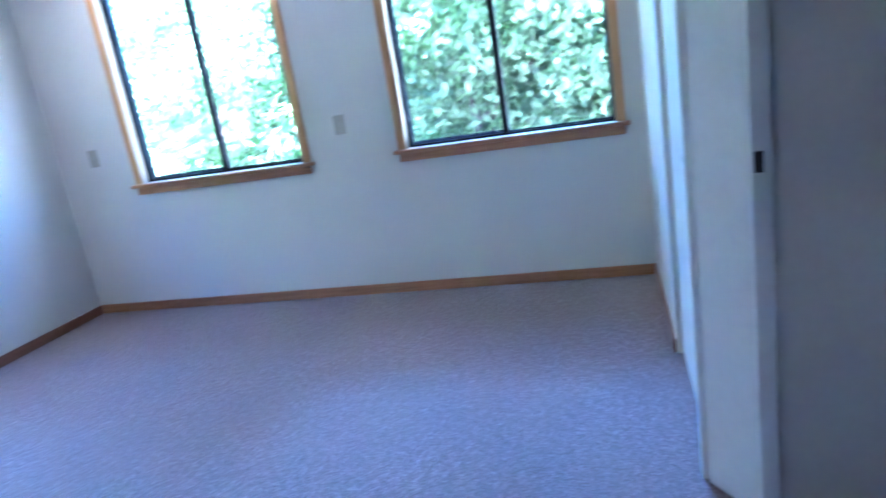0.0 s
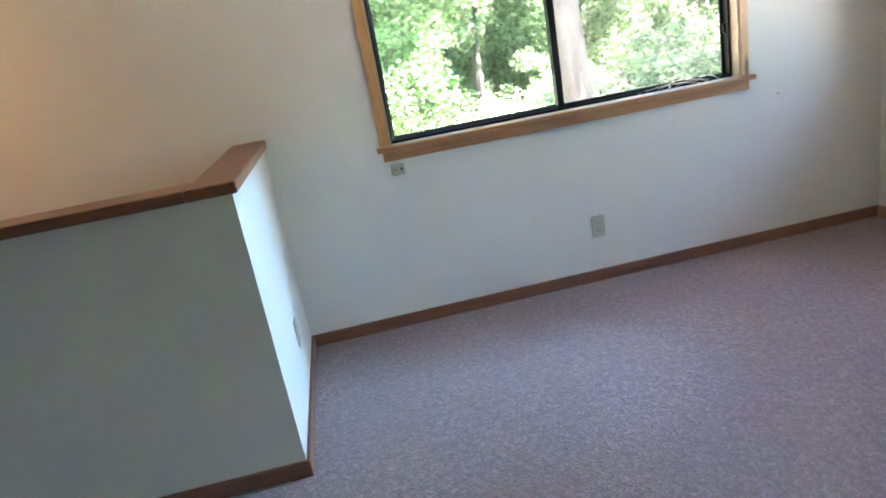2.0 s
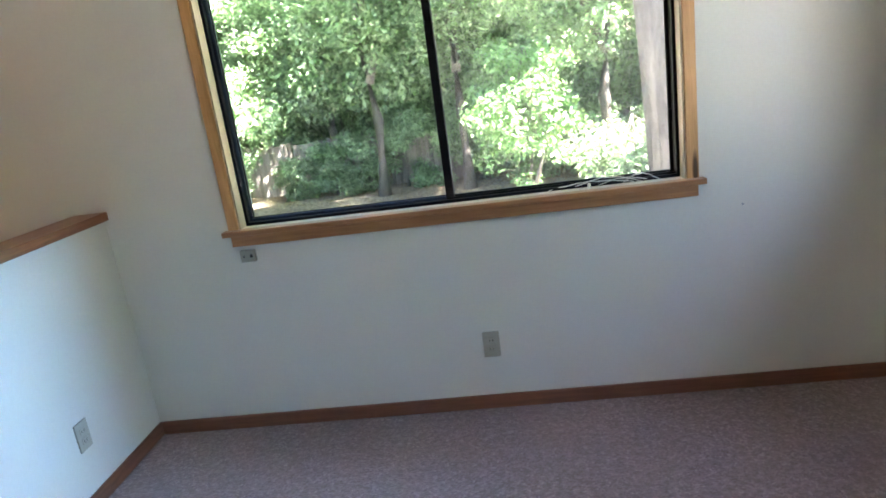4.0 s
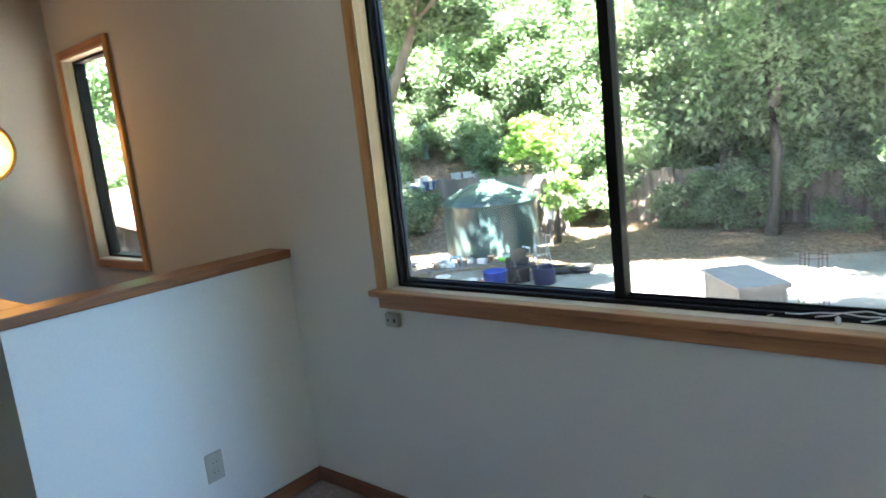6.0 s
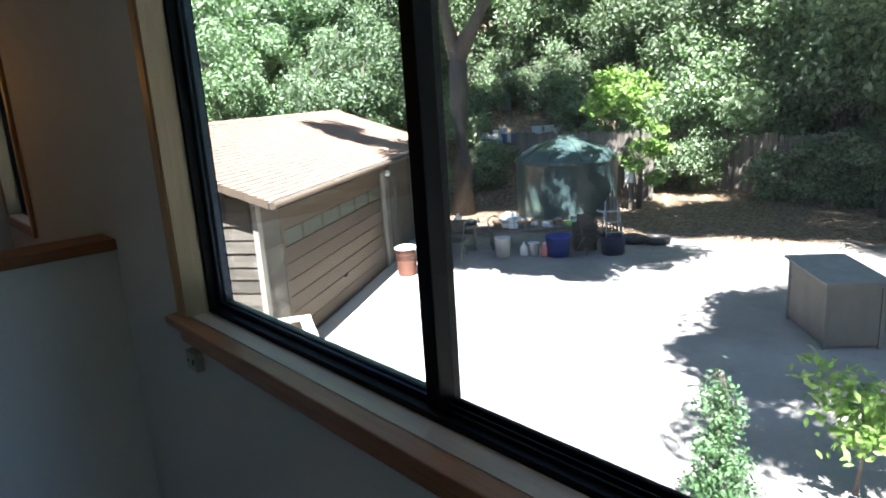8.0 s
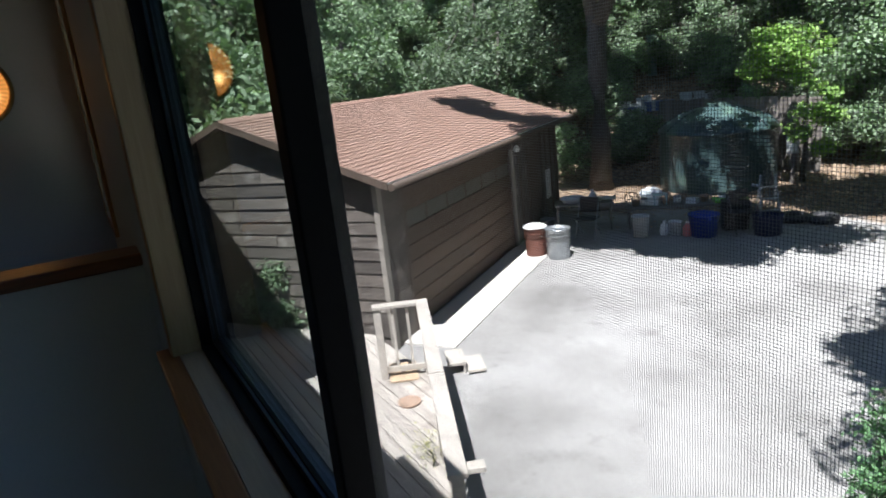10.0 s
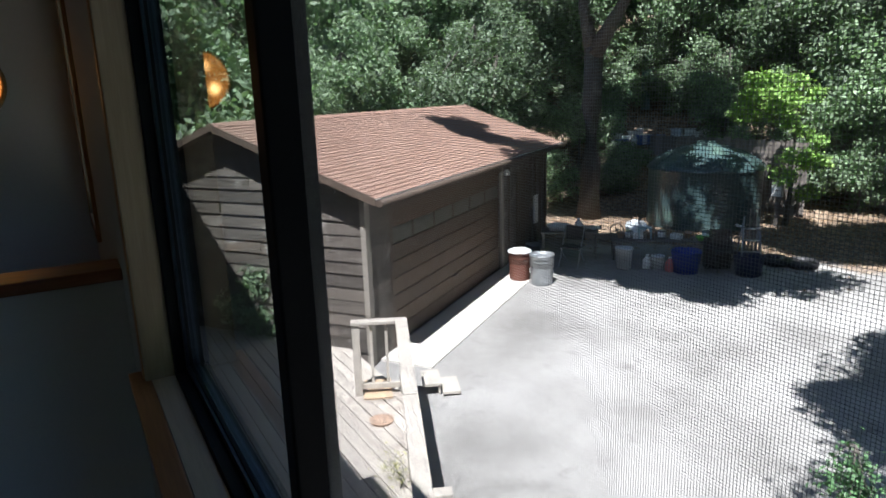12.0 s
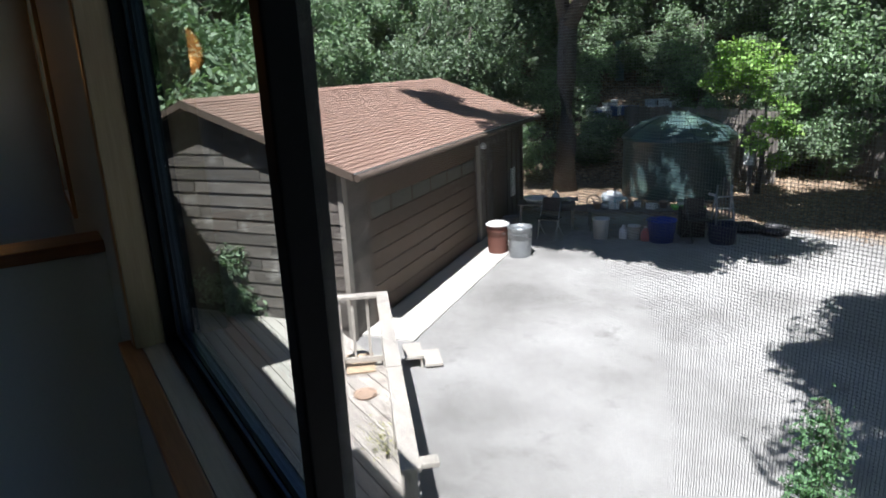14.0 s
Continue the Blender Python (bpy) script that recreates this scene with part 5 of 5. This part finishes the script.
def table(m, w, d, h, label, topmat):
    t = thing("work_table", m, label, "table", "yard tables")
    part("tabletop", box(-w / 2, w / 2, -d / 2, d / 2, h - 0.035, h, 0.006), topmat, t)
    for sx in (-1, 1):
        for sy in (-1, 1):
            part("leg", box(sx * (w / 2 - 0.06) - 0.02, sx * (w / 2 - 0.06) + 0.02, sy * (d / 2 - 0.06) - 0.02, sy * (d / 2 - 0.06) + 0.02, 0, h - 0.036, 0.003), STEEL, t)
        part("brace", box(sx * (w / 2 - 0.06) - 0.012, sx * (w / 2 - 0.06) + 0.012, -d / 2 + 0.08, d / 2 - 0.08, 0.2, 0.225), STEEL, t)
    return t


ROW = math.degrees(math.atan2(12.1 - 9.3, -9.9 + 12.3))
table(pose(-12.35, 9.75, YARD, 0, 0, ROW), 1.3, 0.6, 0.62, "metal-legged work table under the oak", PLY)
table(pose(-10.9, 11.3, YARD, 0, 0, ROW), 2.4, 0.6, 0.46, "long low plank table with clutter on it", FENCEWOOD)


def bucket(m, material, r0, r1, h, label, name="bucket"):
    b = thing(name, m, label, name.replace("_", " "), "buckets and tubs")
    part("body", turned([(0.0, 0.0), (r0, 0.0), (r1, h), (r1 + 0.012, h), (r1 + 0.012, h - 0.02), (r1 - 0.006, h - 0.01), (r0 - 0.006, 0.02), (0, 0.02)], 28), material, b)
    part("handle", tube(bmesh.new(), [(r1 * math.cos(a), 0.02, h - 0.03 - r1 * 0.7 * math.sin(a)) for a in (math.pi * k / 10 for k in range(11))], 0.004, 5), STEEL, b)
    return b


bucket(pose(-10.85, 9.97, YARD), WHITEPL, 0.15, 0.18, 0.45, "pale grey bucket on the ground before the table")
bucket(pose(-9.88, 10.75, YARD), BLUEPL, 0.24, 0.30, 0.46, "bright blue plastic tub on the ground", "plastic_tub")
bucket(pose(-10.35, 10.45, YARD), WHITEPL, 0.11, 0.13, 0.30, "white bucket beside the blue tub")


def jug(m, material, label):
    j = thing("jug", m, label, "jug", "jugs")
    part("body", turned([(0, 0), (0.09, 0), (0.095, 0.02), (0.095, 0.17), (0.06, 0.23), (0.03, 0.25), (0.03, 0.28)], 20, False), material, j)
    part("cap", turned([(0.034, 0.27), (0.034, 0.30), (0, 0.301)], 14), WHITEPL, j)
    part("handle", tube(bmesh.new(), [(0.05, 0, 0.24), (0.11, 0, 0.24), (0.115, 0, 0.14), (0.09, 0, 0.12)], 0.012, 6), material, j)
    return j


jug(pose(-10.12, 10.55, YARD), PINKPL, "faded red fuel jug on the ground")
jug(pose(-10.55, 10.35, YARD), WHITEPL, "white plastic jug on the ground")
jug(pose(-12.1, 9.8, YARD + 0.62), WHITEPL, "white plastic jug on the work table")
tray = new("plastic_tray", mesh_of("plastic_tray", box(-0.34, 0.34, -0.18, 0.18, 0, 0.07, 0.02), GREENPL))
tray.matrix_world = pose(-10.2, 12.0, YARD + 0.46, 0, 0, ROW)
tagged(tray, "bright green plastic lid on the plank table", "tray")
pan = new("plastic_basin", mesh_of("plastic_basin", turned([(0, 0), (0.2, 0), (0.27, 0.12), (0.29, 0.12), (0.28, 0.10), (0.2, 0.015), (0, 0.015)], 28), WHITEPL))
pan.matrix_world = pose(-12.5, 9.55, YARD + 0.62)
tagged(pan, "white basin on the work table", "basin")


def chair(m, label, pad=DARKPL, metal=STEEL):
    c = thing("folding_chair", m, label, "chair", "folding chairs")
    part("seat", box(-0.22, 0.22, -0.2, 0.2, 0.42, 0.45, 0.008), pad, c)
    part("backrest", box(-0.22, 0.22, 0.19, 0.215, 0.55, 0.86, 0.008), pad, c)
    for sx in (-0.21, 0.21):
        part("leg", tube(bmesh.new(), [(sx, -0.24, 0), (sx, 0.2, 0.88)], 0.014, 6), metal, c)
        part("leg", tube(bmesh.new(), [(sx, 0.28, 0), (sx, -0.16, 0.44)], 0.014, 6), metal, c)
    return c


chair(pose(-9.45, 11.35, YARD, 0, 0, ROW + 15), "black folding chair by the clutter")
ladder = thing("step_ladder", pose(-9.15, 11.75, YARD, 0, 0, ROW), "grey aluminium step ladder standing by the table", "ladder")
for sy, lean in ((-0.3, 1), (0.3, -1)):
    for sx in (-0.2, 0.2):
        part("rail", tube(bmesh.new(), [(sx, sy, 0), (sx * 0.7, 0.02 * lean, 1.15)], 0.018, 6), GALV, ladder)
for k in range(4):
    f = (k + 1) / 5
    part("tread", box(-0.19 + 0.05 * f, 0.19 - 0.05 * f, -0.3 * (1 - f) - 0.04, -0.3 * (1 - f) + 0.04, 1.15 * f - 0.01, 1.15 * f + 0.01, 0.003), GALV, ladder)


def tyre(m):
    t = thing("old_tyre", m, "old black tyre lying in the leaf litter", "tyre", "old tyres")
    bm = bmesh.new()
    tube(bm, [(0.24 * math.cos(a), 0.24 * math.sin(a), 0.09) for a in (2 * math.pi * k / 32 for k in range(33))], 0.085, 10, False)
    part("carcass", bm, DARKPL, t)
    return t


tyre(pose(-9.2, 12.7, rise(-9.2, 12.7)))
tyre(pose(-8.7, 12.9, rise(-8.7, 12.9)))
chair(pose(-11.65, 9.22, YARD, 0, 0, ROW - 20), "folding chair with bare pale metal legs before the table", DARKPL, GALV)
stool = thing("step_stool", pose(-11.2, 10.95, YARD + 0.46, 0, 0, ROW), "small pale blue plastic stool on the plank table", "stool")
PALEBLUE = surface("pale_blue_plastic", (0.26, 0.42, 0.46), (0.36, 0.52, 0.56), 6, 0.5, relief=0.02)
part("seat", box(-0.15, 0.15, -0.11, 0.11, 0.22, 0.25, 0.01), PALEBLUE, stool)
for sx in (-0.13, 0.13):
    for sy in (-0.09, 0.09):
        part("leg", box(sx - 0.015, sx + 0.015, sy - 0.015, sy + 0.015, 0, 0.219, 0.004), PALEBLUE, stool)
    part("stretcher", box(sx - 0.008, sx + 0.008, -0.074, 0.074, 0.07, 0.09), PALEBLUE, stool)
hand_wheel = thing("hand_wheel", pose(-11.62, 10.52, YARD + 0.46, 78, 0, ROW), "small pale spoked wheel leaning on the table clutter", "wheel")
part("rim", tube(bmesh.new(), [(0.15 * math.cos(a), 0.15 * math.sin(a) + 0.165, 0) for a in (2 * math.pi * k / 28 for k in range(29))], 0.014, 6, False), PLY, hand_wheel)
part("hub", turned([(0.0, -0.02), (0.025, -0.02), (0.025, 0.02), (0.0, 0.02)], 12), PLY, hand_wheel).matrix_basis = pose(0, 0.165, 0)
for k in range(4):
    a = math.pi * k / 2 + 0.4
    part("spoke", tube(bmesh.new(), [(0.022 * math.cos(a), 0.022 * math.sin(a) + 0.165, 0), (0.14 * math.cos(a), 0.14 * math.sin(a) + 0.165, 0)], 0.008, 5), PLY, hand_wheel)
bowl = new("large_basin", mesh_of("large_basin", turned([(0, 0), (0.22, 0.01), (0.33, 0.12), (0.36, 0.2), (0.345, 0.2), (0.31, 0.12), (0.2, 0.03), (0, 0.02)], 32), TARP))
bowl.matrix_world = pose(-13.0, 12.6, rise(-13.0, 12.6) + 0.12, 24, 0, 40) @ Matrix.Diagonal((0.8, 0.8, 0.8, 1))
tagged(bowl, "large pale basin tipped against the leaf litter", "basin")
crate = thing("equipment_box", pose(-9.75, 11.55, YARD, 0, 0, ROW), "black ribbed equipment box beside the table", "box")
part("case", box(-0.25, 0.25, -0.16, 0.16, 0, 0.62, 0.015), DARKPL, crate)
for k in range(7):
    part("rib", box(-0.22, 0.22, -0.172, -0.161, 0.07 + k * 0.07, 0.10 + k * 0.07, 0.003), DARKPL, crate)
bucket(pose(-9.0, 11.55, YARD), surface("navy_plastic", (0.02, 0.025, 0.07), (0.04, 0.05, 0.12), 6, 0.5, relief=0.02), 0.24, 0.29, 0.42, "dark navy plastic tub on the ground", "plastic_tub")
bucket(pose(-12.75, 9.0, YARD), GALV, 0.14, 0.17, 0.32, "galvanised bucket under the work table")
poles = thing("pole_bundle", pose(-9.25, 11.9, YARD, 0, 0, ROW), "bundle of thin poles leaning together", "poles")
for k in range(5):
    part("pole", tube(bmesh.new(), [(-0.2 + 0.09 * k, -0.25, 0), (-0.05 + 0.05 * k, 0.1, 1.2 + 0.07 * (k % 3))], 0.014, 6), (STEEL, FENCEWOOD)[k % 2], poles)
r = random.Random(19)
# odds and ends on the two tables
for k in range(9):
    f = -1.05 + 0.26 * k
    x, y = -10.9 + f * math.cos(radians(ROW)), 11.3 + f * math.sin(radians(ROW))
    kind = k % 3
    m = pose(x + r.uniform(-0.1, 0.1), y + r.uniform(-0.1, 0.1), YARD + 0.46, 0, 0, r.uniform(0, 180))
    if kind == 0:
        o = thing("flower_pot", m, "small terracotta flower pot on the plank table", "flower pot", "pots on the table")
        part("pot", turned([(0, 0), (0.06, 0), (0.085, 0.12), (0.095, 0.12), (0.095, 0.15), (0.08, 0.15), (0.07, 0.1), (0, 0.1)], 18), TERRACOTTA, o)
    elif kind == 1:
        o = thing("paint_tin", m, "pale paint tin on the plank table", "tin", "tins on the table")
        part("body", turned([(0, 0), (0.08, 0), (0.08, 0.17), (0.085, 0.175), (0.07, 0.18), (0, 0.175)], 20), GALV, o)
        part("label_band", turned([(0.0805, 0.03), (0.0812, 0.03), (0.0812, 0.14), (0.0805, 0.14)], 20), WHITEPL, o)
    else:
        o = thing("small_box", m, "small white carton on the plank table", "box", "cartons on the table")
        part("carton", box(-0.11, 0.11, -0.08, 0.08, 0, 0.12, 0.006), WHITEPL, o)
        part("flap", box(-0.11, 0.11, -0.078, -0.002, 0.121, 0.124), WHITEPL, o)
rag = bmesh.new()
for i in range(9):
    for j in range(7):
        rag.verts.new((-0.36 + 0.09 * i, -0.24 + 0.08 * j, 0.03 + 0.05 * abs(math.sin(i * 1.3 + j * 0.9)) + 0.03 * math.cos(j * 1.7)))
rag.verts.ensure_lookup_table()
for i in range(8):
    for j in range(6):
        rag.faces.new([rag.verts[q] for q in (i * 7 + j, (i + 1) * 7 + j, (i + 1) * 7 + j + 1, i * 7 + j + 1)]).smooth = True
bmesh.ops.solidify(rag, geom=rag.faces[:], thickness=0.01)
cloth = new("tarpaulin", mesh_of("tarpaulin", rag, WHITEPL))
cloth.matrix_world = pose(-12.1, 10.0, YARD + 0.625, 0, 0, ROW)
tagged(cloth, "crumpled white plastic sheet on the work table", "tarpaulin")
for k in range(4):
    pl = new("plank", mesh_of("plank", box(-1.2 + 0.1 * k, 1.2 - 0.07 * k, -0.09, 0.09, 0, 0.035, 0.004), FENCEWOOD))
    pl.matrix_world = pose(-13.2 + 0.06 * k, 11.6 + 0.05 * k, YARD + 0.002 + 0.038 * k, 0, 0, ROW + 4 * k - 6)
    tagged(pl, "old grey plank in a low stack", "plank", "stack of planks")
board = thing("leaning_board", pose(-19.2, 19.5, rise(-19.2, 19.5), 8, 0, 35), "faded teal board leaning on the slope", "board")
part("panel", box(-0.16, 0.16, -0.02, 0.02, 0.0, 1.5, 0.015), surface("teal_board", (0.10, 0.17, 0.18), (0.17, 0.25, 0.26), 3, 0.6, fine=20, relief=0.2), board)
part("edge_strip", box(-0.17, -0.161, -0.024, 0.024, 0.0, 1.5, 0.004), GALV, board)
# junk stacked on the slope behind the tank
FADEDBLUE = surface("faded_blue_plastic", (0.06, 0.11, 0.32), (0.11, 0.18, 0.42), 6, 0.5, relief=0.02)
r = random.Random(6)
for k in range(16):
    f = r.uniform(-1.9, 1.9)
    x, y = -17.4 + 0.75 * f + r.uniform(-0.3, 0.3), 18.3 + 0.66 * f + r.uniform(-0.3, 0.3)
    mt, nm, lb = r.choice(((FADEDBLUE, "storage_bin", "blue storage bin on the slope"), (WHITEPL, "storage_bin", "white storage bin on the slope"), (TARP, "storage_bin", "pale crate on the slope")))
    o = thing(nm, pose(x, y, rise(x, y) + 0.02, 0, 0, r.uniform(0, 90)), lb, "storage bin", "bins on the slope")
    w, d, h = r.uniform(0.10, 0.2), r.uniform(0.1, 0.16), r.uniform(0.14, 0.32)
    part("body", box(-w, w, -d, d, 0, h, 0.02), mt, o)
    part("lid", box(-w - 0.02, w + 0.02, -d - 0.02, d + 0.02, h + 0.001, h + 0.05, 0.012), mt, o)

# fallen leaves
r = np.random.default_rng(4)
n = 9000
px, py = r.uniform(-16, 3, n), r.uniform(9.5, 20.3, n)
keep = (-0.42 * px + 0.9 * py + r.normal(0, 0.8, n)) > 15.6
px, py = px[keep], py[keep]
verts, faces = [], []
for x, y, a, sz, tip in zip(px, py, r.uniform(0, 6.3, len(px)), r.uniform(0.03, 0.065, len(px)), r.uniform(-0.02, 0.03, len(px))):
    z = rise(x, y) + 0.012
    c, d = math.cos(a) * sz, math.sin(a) * sz
    k = len(verts)
    verts.extend([(x + c, y + d, z + tip), (x - d * 0.5, y + c * 0.5, z + 0.012), (x - c, y - d, z), (x + d * 0.5, y - c * 0.5, z + 0.012)])
    faces.append((k, k + 1, k + 2, k + 3))
me = bpy.data.meshes.new("fallen_leaves")
me.from_pydata(verts, [], faces)
me.materials.append(leaf_material("dry_leaves", (0.12, 0.075, 0.045), (0.42, 0.32, 0.21), (1.0, 0.8, 0.5)))
tagged(new("fallen_leaves", me), "scattered dry brown leaves over the ground", "leaves", kind="stuff")
#END
